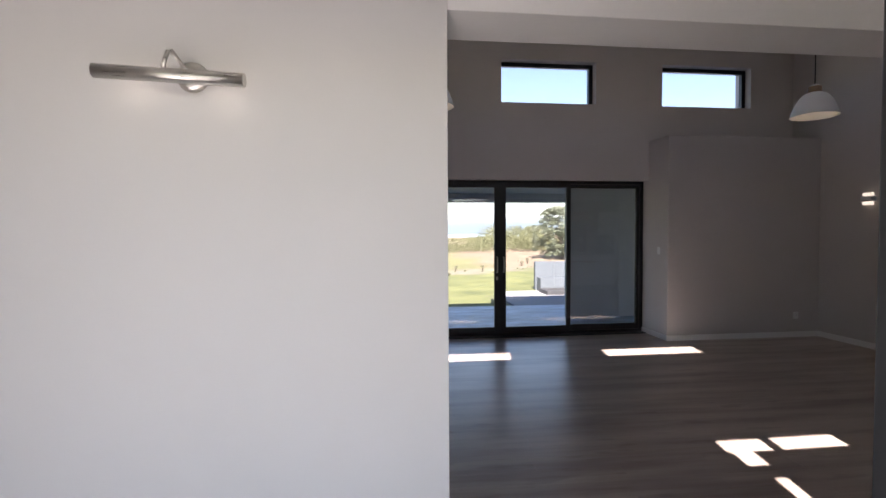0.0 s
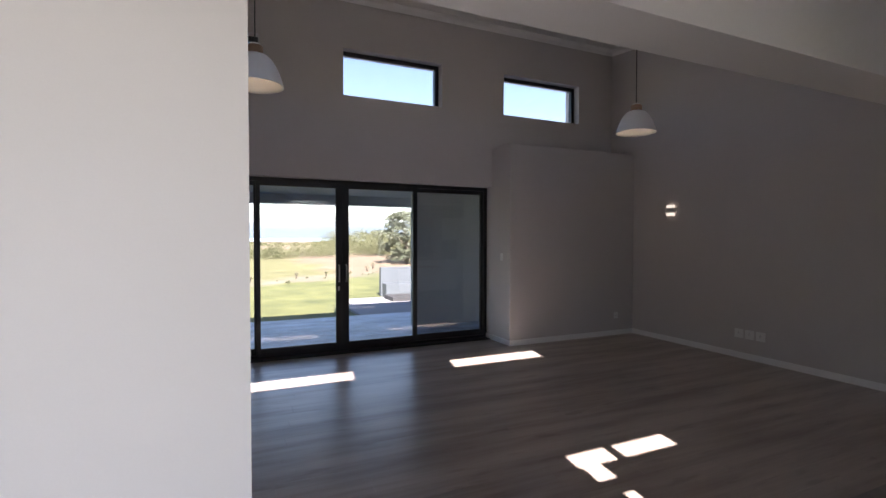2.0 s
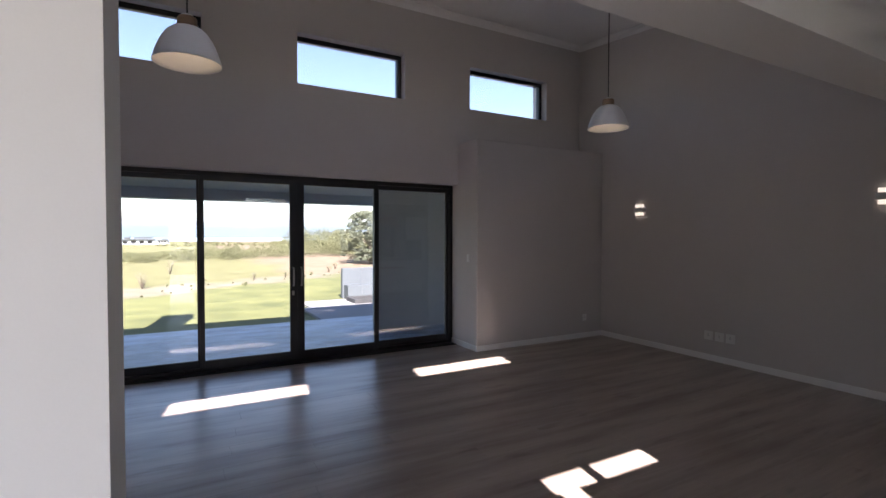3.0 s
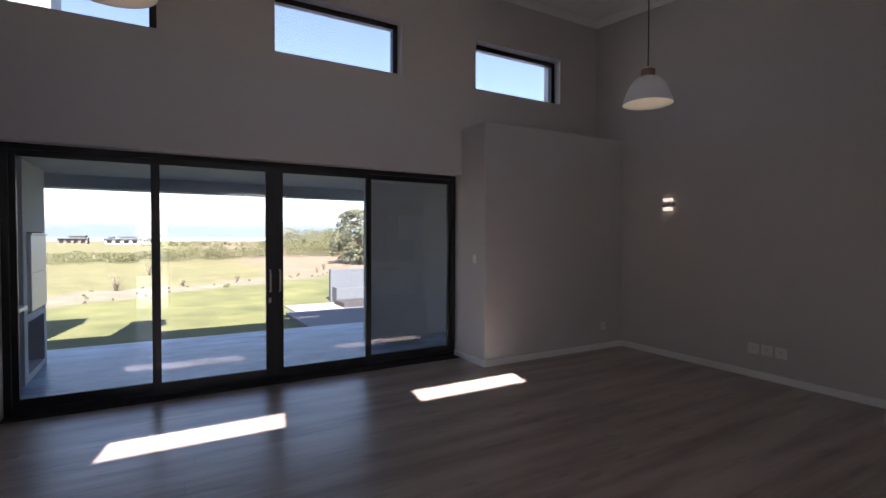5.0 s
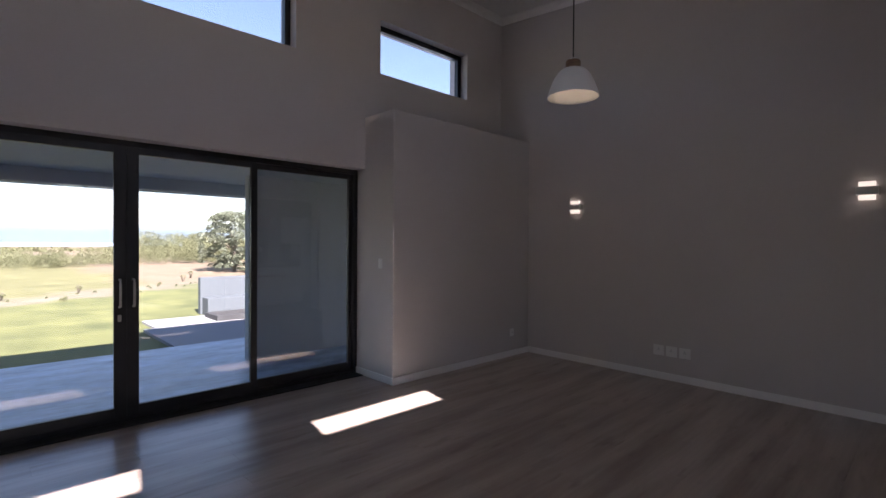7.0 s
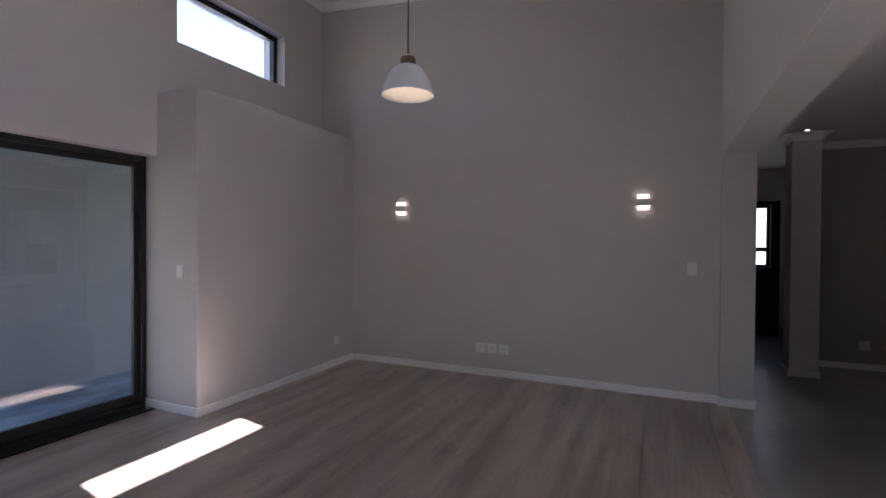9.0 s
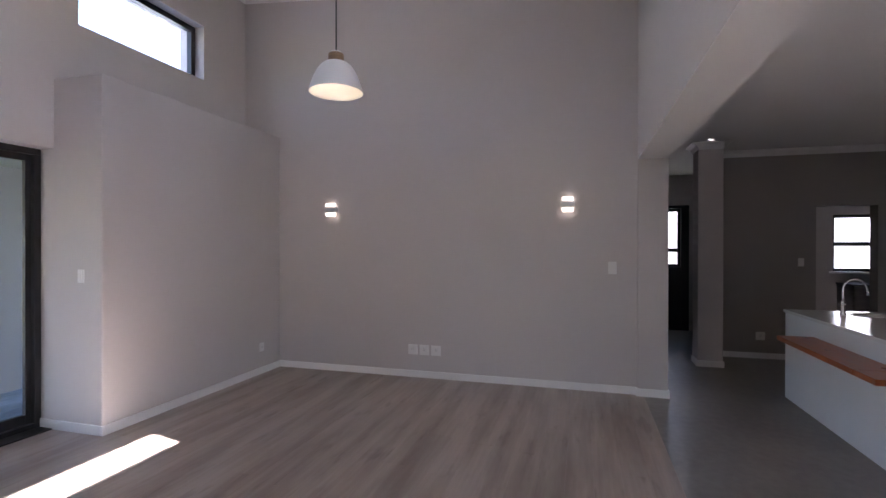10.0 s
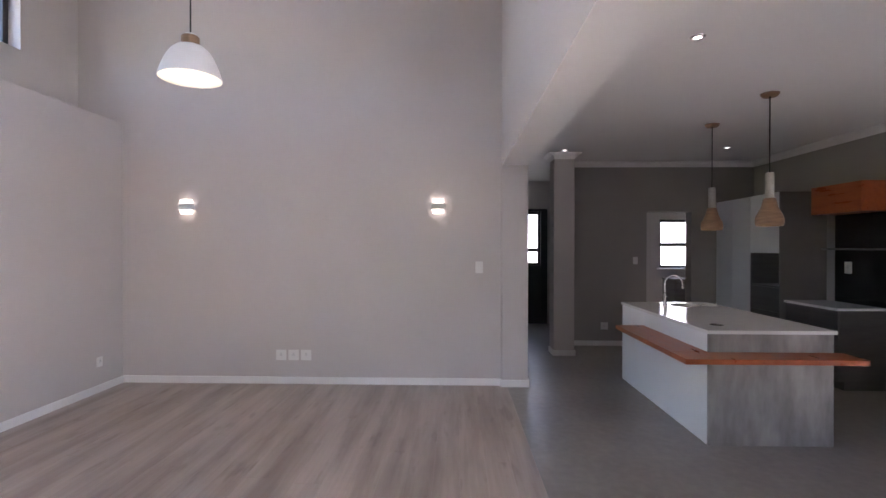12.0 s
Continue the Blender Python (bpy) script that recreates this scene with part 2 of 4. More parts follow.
def tube(points, r, segs=12):
    """A round bar along a line of points."""
    bm = bmesh.new()
    pts = [Vector(p) for p in points]
    rings = []
    up = Vector((0.31, 0.17, 0.93)).normalized()
    for i, p in enumerate(pts):
        d = (pts[min(i + 1, len(pts) - 1)] - pts[max(i - 1, 0)]).normalized()
        a = d.cross(up if abs(d.dot(up)) < 0.95 else Vector((1, 0, 0))).normalized()
        b = d.cross(a)
        rr = r[i] if isinstance(r, (list, tuple)) else r
        rings.append([bm.verts.new(p + rr * (math.cos(2 * math.pi * k / segs) * a + math.sin(2 * math.pi * k / segs) * b)) for k in range(segs)])
    for a, b in zip(rings, rings[1:]):
        for k in range(segs):
            bm.faces.new((a[k], a[(k + 1) % segs], b[(k + 1) % segs], b[k])).smooth = True
    bm.faces.new(rings[0]), bm.faces.new(rings[-1])
    bmesh.ops.recalc_face_normals(bm, faces=bm.faces)
    return bm


def mesh_of(name, bm, material):
    me = bpy.data.meshes.new(name)
    bm.to_mesh(me)
    bm.free()
    me.materials.append(material)
    return me


def part(name, bm, material, parent, label=""):
    ob = new(name, mesh_of(name, bm, material))
    ob.parent = parent
    return tagged(ob, label)


def thing(name, x, y, z, label, category, group="", kind="", rz=0):
    ob = new(name)
    ob.matrix_basis = pose(x, y, z, 0, 0, rz)
    return tagged(ob, label, category, group, kind)


def structure(name, bm, material, label, category):
    return tagged(new(name, mesh_of(name, bm, material)), label, category, "", "structure")


def wall_with_holes(u0, u1, z0, z1, holes, place):
    """Boxes of a wall that runs along u, leaving rectangular holes (u0, u1, z0, z1); place(u0, u1, z0, z1) gives a box."""
    us = sorted({u0, u1, *[h[0] for h in holes], *[h[1] for h in holes]})
    out = []
    for a, b in zip(us, us[1:]):
        cut = sorted((h[2], h[3]) for h in holes if h[0] < (a + b) / 2 < h[1])
        z = z0
        for c, d in cut:
            if c > z:
                out.append(place(a, b, z, c))
            z = d
        if z < z1:
            out.append(place(a, b, z, z1))
    return out


# ---- plan (metres) ----
EAST, WEST = 7.76, -1.4                 # living room's side walls
NORTH, NORTH_OUT = 8.38, 8.74           # its glazed wall
BEAM_S, BEAM_N, BEAM_Z = 2.962, 3.268, 2.60
BOX_X, BOX_Y, BOX_Z = 5.212, 7.82, 3.12  # low boxed-out wall in the corner
DOOR_L, DOOR_H, DOOR_Y = 0.42, 2.50, 8.60
WIN_Z0, WIN_Z1 = 3.70, 4.36
WINS = [(0.11, 1.65), (2.77, 4.31), (5.43, 6.99)]
SOUTH_WINS = [(0.38, 1.84), (3.08, 4.54)]
KCEIL = 3.06
KSOUTH, KEAST, KWEST, FAR = -1.12, 10.15, 4.30, 12.5
PSOUTH = -2.2                           # the pantry behind the kitchen reaches further south
ENTRY_S, ENTRY_N = 1.45, 1.62


def ceil_z(y):
    return 5.10 - 0.087 * (NORTH - y)


# ---- shell ----
bm = bmesh.new()
for b in wall_with_holes(WEST, EAST + 0.25, 0, 5.4, [(DOOR_L, BOX_X, 0, DOOR_H), *[(a, b, WIN_Z0, WIN_Z1) for a, b in WINS]], lambda a, b, c, d: (a, b, NORTH, NORTH_OUT, c, d)):
    slab(bm, *b)
structure("wall_north", bm, PAINT, "warm grey painted wall above wide sliding doors", "wall")
structure("wall_corner_box", boxes((BOX_X - 0.003, EAST, BOX_Y, NORTH + 0.155, 0, BOX_Z), bevel=0.012), PAINT, "low grey boxed-out wall with a ledge on top", "wall")
structure("wall_east", boxes((EAST, EAST + 0.25, BEAM_N - 0.001, NORTH - 0.001, 0, 5.4)), PAINT, "tall plain warm grey painted wall", "wall")
structure("wall_west", boxes((WEST - 0.25, WEST, ENTRY_S, NORTH_OUT, 0, 5.4)), PAINT, "plain grey painted wall", "wall")
structure("column", boxes((EAST - 0.055, EAST + 0.25, BEAM_S, BEAM_N - 0.002, 0, BEAM_Z)), PAINT, "grey painted square pier under the beam", "column")
bm = bmesh.new()
for b in wall_with_holes(1.232, EAST + 0.25, BEAM_Z, 5.4, [(a, b, WIN_Z0, WIN_Z1) for a, b in SOUTH_WINS if a > 1.232] + [(1.232, SOUTH_WINS[0][1], WIN_Z0, WIN_Z1)], lambda a, b, c, d: (a, b, BEAM_S, BEAM_N, c, d)):
    slab(bm, *b)
structure("trim_beam_soffit", boxes((1.234, EAST - 0.056, BEAM_S - 0.005, BEAM_N - 0.001, BEAM_Z - 0.004, BEAM_Z - 0.0005), (1.234, EAST + 0.249, BEAM_S - 0.005, BEAM_S - 0.0005, BEAM_Z, KCEIL - 0.001)), CEIL, "white painted beam soffit and hall side", "beam")
structure("beam_wall", bm, PAINT, "deep grey painted downstand beam and wall above it", "beam")
bm = bmesh.new()
for b in wall_with_holes(WEST, 1.232, 0, 5.4, [(SOUTH_WINS[0][0], 1.232, WIN_Z0, WIN_Z1)], lambda a, b, c, d: (a, b, BEAM_S, BEAM_N, c, d)):
    slab(bm, *b)
structure("wall_entrance", bm, HALL_PAINT, "pale painted wall with a picture light on it", "wall")

# sloping ceiling of the living room and its cornice
bm = bmesh.new()
vs = [bm.verts.new(p) for p in ((WEST, BEAM_S, ceil_z(BEAM_S)), (EAST + 0.2, BEAM_S, ceil_z(BEAM_S)), (EAST + 0.2, NORTH_OUT, ceil_z(NORTH_OUT)), (WEST, NORTH_OUT, ceil_z(NORTH_OUT)))]
vt = [bm.verts.new(v.co + Vector((0, 0, 0.25))) for v in vs]
bm.faces.new(list(reversed(vs))), bm.faces.new(vt)
for i in range(4):
    bm.faces.new((vs[i], vs[(i + 1) % 4], vt[(i + 1) % 4], vt[i]))
bmesh.ops.recalc_face_normals(bm, faces=bm.faces)
structure("ceiling", bm, CEIL, "white sloping ceiling", "ceiling")


def cornice(a, b, inward, size=0.09):
    """A coved strip between two ceiling points, turned into the room."""
    bm = bmesh.new()
    a, b, n = Vector(a), Vector(b), Vector(inward)
    prof = [(0.0, -size), (0.012, -size), (0.016, -size * 0.85), (0.035, -size * 0.45), (size * 0.75, -0.022), (size, -0.014), (size, 0.0), (0.0, 0.0)]
    rows = [[bm.verts.new(p + n * u + Vector((0, 0, w))) for u, w in prof] for p in (a, b)]
    for i in range(len(prof)):
        j = (i + 1) % len(prof)
        bm.faces.new((rows[0][i], rows[0][j], rows[1][j], rows[1][i]))
    bm.faces.new(rows[0]), bm.faces.new(rows[1])
    bmesh.ops.recalc_face_normals(bm, faces=bm.faces)
    return bm


structure("trim_cornice_north", cornice((WEST, NORTH, ceil_z(NORTH)), (EAST, NORTH, ceil_z(NORTH)), (0, -1, 0)), WHITE, "white coved cornice", "cornice")
structure("trim_cornice_east", cornice((EAST, BEAM_N, ceil_z(BEAM_N)), (EAST, NORTH, ceil_z(NORTH)), (-1, 0, 0)), WHITE, "white coved cornice", "cornice")
structure("trim_cornice_south", cornice((WEST, BEAM_N, ceil_z(BEAM_N)), (EAST, BEAM_N, ceil_z(BEAM_N)), (0, 1, 0)), WHITE, "white coved cornice", "cornice")

# entrance hall, kitchen and the rooms behind it
structure("ceiling_kitchen", boxes((KWEST - 0.2, FAR, KSOUTH, BEAM_S - 0.001, KCEIL, KCEIL + 0.2), (EAST + 0.251, FAR + 0.2, BEAM_S, BEAM_N + 0.7, KCEIL, KCEIL + 0.2)), CEIL, "white flat kitchen ceiling", "ceiling")
structure("ceiling_entrance", boxes((WEST, KWEST - 0.2, ENTRY_S, BEAM_S - 0.001, KCEIL, KCEIL + 0.2)), CEIL, "white flat hall ceiling", "ceiling")
bm = bmesh.new()
# doorway, plus added unseen openings: a side gap for light, slots shaping sun patches
ENTRY_HOLES = [(-0.95, -0.02, 0, 2.6), (0.05, 1.84, 0, 2.5), (2.98, 3.36, 2.54, 2.79), (3.44, 4.0, 2.54, 2.79), (3.02, 3.19, 2.34, 2.54), (3.10, 3.20, 1.92, 2.22)]
for b in wall_with_holes(WEST, KWEST, 0, KCEIL, ENTRY_HOLES, lambda a, b, c, d: (a, b, ENTRY_N - 0.06, ENTRY_N, c, d)):
    slab(bm, *b)
structure("wall_south_entrance", bm, PAINT, "grey painted front wall with the entrance opening", "wall")
structure("door_frame_entrance", boxes((1.78, 1.84, 1.54, 1.64, 0, 2.5), (0.05, 0.11, 1.54, 1.64, 0, 2.5), (0.11, 1.78, 1.54, 1.64, 2.44, 2.5), bevel=0.004), BLACK, "black aluminium entrance door frame", "door frame")
structure("wall_kitchen_west", boxes((KWEST - 0.2, KWEST, KSOUTH, ENTRY_N - 0.06, 0, KCEIL)), PAINT, "grey painted kitchen wall", "wall")
bm = bmesh.new()
# added opening, out of view: sun through it bounces up to the ceiling
for b in wall_with_holes(KWEST - 0.2, KEAST + 0.2, 0, KCEIL, [(4.4, 4.91, 0.3, 1.4)], lambda a, b, c, d: (a, b, KSOUTH - 0.2, KSOUTH, c, d)):
    slab(bm, *b)
structure("wall_kitchen_south", bm, KITCHEN_PAINT, "taupe painted kitchen wall", "wall")
bm = bmesh.new()
for b in wall_with_holes(KSOUTH, 2.0, 0, KCEIL, [(-0.10, 0.635, 0, 2.23)], lambda a, b, c, d: (KEAST, KEAST + 0.2, a, b, c, d)):
    slab(bm, *b)
structure("wall_kitchen_east", bm, KITCHEN_PAINT, "taupe painted kitchen wall with a doorway", "wall")
bm = bmesh.new()
for b in wall_with_holes(PSOUTH - 0.2, 4.0, 0, KCEIL, [(-1.30, -0.56, 1.20, 2.24), (1.98, 2.55, 1.25, 2.40)], lambda a, b, c, d: (FAR, FAR + 0.25, a, b, c, d)):
    slab(bm, *b)
structure("wall_far_east", bm, PAINT, "grey painted outer wall with small windows", "wall")
bm = bmesh.new()
# unseen opening added here to light the pantry's far wall
for b in wall_with_holes(KEAST, FAR, 0, KCEIL, [(11.2, 11.55, 1.6, 2.1)], lambda a, b, c, d: (a, b, PSOUTH - 0.2, PSOUTH, c, d)):
    slab(bm, *b)
structure("wall_pantry_south", bm, PAINT, "grey painted pantry wall with an added window opening", "wall")
structure("wall_pantry_west", boxes((KEAST, KEAST + 0.2, PSOUTH, KSOUTH - 0.201, 0, KCEIL)), PAINT, "grey painted pantry wall", "wall")
structure("floor_pantry", boxes((KEAST, FAR + 0.2, PSOUTH - 0.2, KSOUTH - 0.001, -0.15, 0.0)), SCREED, "polished grey screed pantry floor", "floor")
structure("ceiling_pantry", boxes((KEAST, FAR, PSOUTH - 0.2, KSOUTH - 0.001, KCEIL, KCEIL + 0.2)), CEIL, "white flat pantry ceiling", "ceiling")
structure("wall_passage_north", boxes((EAST + 0.25, FAR, BEAM_N - 0.2, BEAM_N, 0, KCEIL)), PAINT, "grey painted passage wall", "wall")
structure("wall_passage_south", boxes((KEAST + 0.2, FAR, 1.40, 1.55, 0, KCEIL)), PAINT, "grey painted passage wall", "wall")
pil = structure("pillar", boxes((9.37, 9.70, 2.015, 2.325, 0, KCEIL), bevel=0.006), PAINT, "grey painted square pillar", "pillar")

# floors
structure("floor_screed", boxes((WEST, FAR + 0.2, KSOUTH, 3.20, -0.15, 0.0)), SCREED, "polished grey screed floor", "floor")
floor = structure("floor_wood", boxes((WEST, EAST, 3.20, DOOR_Y + 0.05, -0.15, -0.010)), SCREED, "grey-brown oak laminate plank floor", "floor")


def skirting(name, x0, x1, y0, y1):
    structure(name, boxes((x0, x1, y0, y1, 0.0, 0.085), bevel=0.004), WHITE, "white painted skirting board", "skirting")


skirting("baseboard_east", EAST - 0.016, EAST, BEAM_N, BOX_Y)
skirting("baseboard_box_front", BOX_X - 0.016, EAST - 0.016, BOX_Y - 0.016, BOX_Y)
skirting("baseboard_box_side", BOX_X - 0.016, BOX_X, BOX_Y, DOOR_Y - 0.06)
skirting("baseboard_column", EAST - 0.071, EAST - 0.055, BEAM_S - 0.016, BEAM_N + 0.016)
skirting("baseboard_column_side", EAST - 0.055, EAST - 0.016, BEAM_N, BEAM_N + 0.016)
skirting("baseboard_column_back", EAST - 0.055, EAST + 0.2, BEAM_S - 0.016, BEAM_S)
skirting("baseboard_kitchen_east", KEAST - 0.016, KEAST, 0.635, 2.0)
skirting("baseboard_pillar_west", 9.354, 9.37, 1.999, 2.341)
skirting("baseboard_pillar_south", 9.37, 9.70, 1.999, 2.015)
skirting("baseboard_pillar_north", 9.37, 9.70, 2.325, 2.341)
structure("trim_cornice_kitchen_east", cornice((KEAST, KSOUTH, KCEIL), (KEAST, 2.0, KCEIL), (-1, 0, 0)), WHITE, "white coved cornice", "cornice")
structure("trim_cornice_kitchen_south", cornice((KWEST, KSOUTH, KCEIL), (KEAST, KSOUTH, KCEIL), (0, 1, 0)), WHITE, "white coved cornice", "cornice")
for k, (a, b, n) in enumerate((((9.37, 2.0, KCEIL), (9.37, 2.345, KCEIL), (-1, 0, 0)), ((9.30, 2.015, KCEIL), (9.72, 2.015, KCEIL), (0, -1, 0)), ((9.30, 2.325, KCEIL), (9.72, 2.325, KCEIL), (0, 1, 0)))):
    structure("trim_cornice_pillar_%d" % (k + 1), cornice(a, b, n), WHITE, "white coved cornice round the pillar", "cornice")

# ---- sliding door ----
sd = tagged(new("door_1"), "wide four-panel sliding door in charcoal aluminium, closed", "sliding door", "", "structure")
sd.matrix_basis = pose(0, DOOR_Y, 0)
part("door_frame", boxes((DOOR_L, BOX_X, -0.06, 0.07, DOOR_H - 0.055, DOOR_H), (DOOR_L, BOX_X, -0.06, 0.07, 0.0, 0.05), (DOOR_L, DOOR_L + 0.055, -0.06, 0.07, 0.05, DOOR_H - 0.055), (BOX_X - 0.055, BOX_X, -0.06, 0.07, 0.05, DOOR_H - 0.055), bevel=0.003), BLACK, sd, "charcoal aluminium outer frame")
part("sill_plate", boxes((DOOR_L, BOX_X - 0.017, -0.215, -0.061, 0.0, 0.012), bevel=0.003), BLACK, sd, "black aluminium threshold plate")
EDGES = [0.47, 1.605, 2.788, 3.95, 5.165]
for i in range(4):
    a, b = EDGES[i], EDGES[i + 1]
    outer = i in (0, 3)
    y = 0.003 if outer else -0.04
    l, r = (0.055, 0.055) if i == 0 else (0.055, 0.095) if i == 1 else (0.095, 0.055) if i == 2 else (0.06, 0.055)
    if i == 3:
        a -= 0.03
    if i == 0:
        b += 0.03
    leaf = part("door_leaf", boxes((a, a + l, y - 0.02, y + 0.02, 0.05, 2.445), (b - r, b, y - 0.02, y + 0.02, 0.05, 2.445), (a + l, b - r, y - 0.02, y + 0.02, 0.05, 0.14), (a + l, b - r, y - 0.02, y + 0.02, 2.385, 2.445), bevel=0.003), BLACK, sd)
    g = part("pane", boxes((a + l, b - r, y - 0.003, y + 0.003, 0.14, 2.385)), GLASS, leaf, "clear glass pane")
    g.visible_shadow = False
    if i in (1, 2):
        hx = (b - 0.055) if i == 1 else (a + 0.05)
        part("handle", tube([(hx, y - 0.02, 1.03), (hx, y - 0.062, 1.035), (hx, y - 0.066, 1.06), (hx, y - 0.066, 1.24), (hx, y - 0.062, 1.265), (hx, y - 0.02, 1.27)], 0.010), STEEL, leaf, "brushed steel pull handle")
    if i == 1:
        part("lock", boxes((hx - 0.014, hx + 0.014, y - 0.035, y - 0.02, 0.90, 0.96), bevel=0.005), STEEL, leaf, "small steel key lock")


# ---- high windows ----
def window(name, x0, x1, z0, z1, y, axis="y", bars=(), label="high fixed window in charcoal aluminium frame"):
    w = tagged(new(name), label, "window", "", "structure")
    fl = 0.025 if axis == "y" else 0.055
    hb = 0.025 if axis == "y" else 0.04
    f, f0 = (0.065, 0.03) if axis == "y" else (0.06, 0.055)

    def bx(a, b, c, d, dep):
        return (a, b, y - dep, y + dep, c, d) if axis == "y" else (y - dep, y + dep, a, b, c, d)
    part("window_frame", boxes(bx(x0, x1, z1 - f, z1, 0.035), bx(x0, x1, z0, z0 + f0, 0.035), bx(x0, x0 + fl, z0 + f0, z1 - f, 0.035), bx(x1 - f, x1, z0 + f0, z1 - f, 0.035), *[bx(x0 + fl, x1 - f, z - hb, z + hb, 0.033) for z in bars], bevel=0.003), BLACK, w)
    cuts = [z0 + f0, *[z for z in bars], z1 - f]
    for c, d in zip(cuts, cuts[1:]):
        p = part("pane", boxes(bx(x0 + fl, x1 - f, c + (hb if c in bars else 0), d - (hb if d in bars else 0), 0.003)), GLASS, w)
        p.visible_shadow = False
    return w


for i, (a, b) in enumerate(WINS):
    window("window_%d" % (i + 1), a, b, WIN_Z0, WIN_Z1, 8.545)
for i, (a, b) in enumerate(SOUTH_WINS):
    window("window_%d" % (i + 4), a, b, WIN_Z0, WIN_Z1, 3.02)
# frame and glass of the added light opening in the south wall
window("window_8", 4.4, 4.91, 0.3, 1.4, KSOUTH - 0.12, "y", (), "added unseen low window that lets in sun to brighten the kitchen")
window("window_9", 11.2, 11.55, 1.6, 2.1, PSOUTH - 0.12, "y", (), "added unseen window that brightens the pantry")
window("window_6", -1.30, -0.56, 1.20, 2.24, FAR + 0.12, "x", (1.70,), "small two-light window in charcoal aluminium frame")
window("window_7", 1.98, 2.55, 1.25, 2.40, FAR + 0.06, "x", (1.58,), "small two-light window in charcoal aluminium frame")


structure("window_sill_pantry", boxes((FAR - 0.10, FAR - 0.001, -1.36, -0.50, 1.165, 1.199), bevel=0.004), WHITE, "white pantry window sill", "sill")
pc = thing("pantry_cabinet", 0, 0, 0, "dark grey base cabinet under the pantry window", "cabinet")
part("body", boxes((11.92, FAR - 0.01, -2.1, -0.62, 0.0, 0.96)), GREY_UNIT, pc)
part("top", boxes((11.90, FAR - 0.01, -2.12, -0.60, 0.961, 1.0), bevel=0.003), GREY_SIDE, pc, "taupe worktop")
for a in (-2.095, -1.36):
    part("door", boxes((11.90, 11.919, a, a + 0.73, 0.1, 0.955), bevel=0.002), GREY_UNIT, pc)
# panes in the added slots that shape the sun patches
slots = tagged(new("window_10"), "added unseen slots that shape the sun patches on the floor", "window", "", "structure")
for a, b, c, d in ENTRY_HOLES[2:]:
    p = part("pane", boxes((a, b, ENTRY_N - 0.034, ENTRY_N - 0.028, c, d)), GLASS, slots, "clear glass pane")
    p.visible_shadow = False

bd = tagged(new("door_2"), "dark aluminium back door with two glazed lights, closed", "door", "", "structure")
part("lower_panel", boxes((FAR - 0.05, FAR - 0.005, 1.98, 2.60, 0.0, 1.249), bevel=0.003), BLACK, bd)
part("lock_stile", boxes((FAR - 0.05, FAR - 0.005, 1.84, 1.979, 0.0, 2.46), bevel=0.003), BLACK, bd)
part("top_rail", boxes((FAR - 0.05, FAR - 0.005, 1.98, 2.60, 2.401, 2.46), bevel=0.003), BLACK, bd)


# ---- living room fittings ----
def pendant_lamp(x, y, z_rim, z_ceiling):
    p = thing("pendant_lamp", x, y, z_ceiling, "white enamelled dome pendant lamp with wooden neck, lit", "pendant lamp", "dome pendants in the living room")
    o = z_rim - z_ceiling
    outer = [(0.229, 0), (0.23, 0.006), (0.222, 0.035), (0.208, 0.08), (0.189, 0.13), (0.166, 0.177), (0.135, 0.222), (0.10, 0.252), (0.06, 0.268)]
    inner = [(0.056, 0.262), (0.095, 0.246), (0.13, 0.216), (0.161, 0.172), (0.184, 0.126), (0.203, 0.077), (0.217, 0.033), (0.225, 0.004), (0.229, 0)]
    part("shade", lathe([(r, h + o) for r, h in outer + inner], 48, False), ENAMEL, p, "white enamelled dome shade")
    part("neck", lathe([(0.0, o + 0.262), (0.064, o + 0.262), (0.067, o + 0.27), (0.066, o + 0.325), (0.058, o + 0.335), (0.0, o + 0.335)], 32), PENDANT_WOOD, p, "turned pale wood neck")
    part("cap", lathe([(0.0, o + 0.335), (0.045, o + 0.335), (0.04, o + 0.352), (0.012, o + 0.36), (0.0, o + 0.36)], 24), ENAMEL, p)
    part("cord", tube([(0, 0, o + 0.36), (0, 0, -0.02)], 0.006, 8), CABLE, p, "thin dark cord")
    part("ceiling_rose", lathe([(0.0, -0.035), (0.05, -0.03), (0.055, 0.0), (0.0, 0.0)], 24), ENAMEL, p)
    part("bulb", lathe([(0.0, o + 0.12), (0.018, o + 0.123), (0.031, o + 0.14), (0.032, o + 0.165), (0.022, o + 0.20), (0.016, o + 0.25), (0.0, o + 0.25)], 24), BULB, p, "lit warm bulb")
    return p


for x in (1.44, 5.76):
    pendant_lamp(x, 5.89, 2.95, ceil_z(5.89) + 0.005)


def wall_sconce(y, z):
    s = thing("wall_sconce", EAST, y, z, "small square up-and-down wall light, lit", "wall light", "sconces on the tall wall")
    part("body", boxes((-0.08, 0.0, -0.08, 0.08, -0.038, 0.038), (-0.012, 0.0, -0.05, 0.05, -0.09, 0.09), bevel=0.003), PLASTIC, s, "pale slab body")
    part("upper_diffuser", boxes((-0.066, -0.012, -0.06, 0.06, 0.04, 0.085), bevel=0.003), SCONCE_GLOW, s, "glowing frosted diffuser")
    part("lower_diffuser", boxes((-0.066, -0.012, -0.06, 0.06, -0.085, -0.04), bevel=0.003), SCONCE_GLOW, s, "glowing frosted diffuser")


wall_sconce(7.027, 2.115)
wall_sconce(4.016, 2.120)


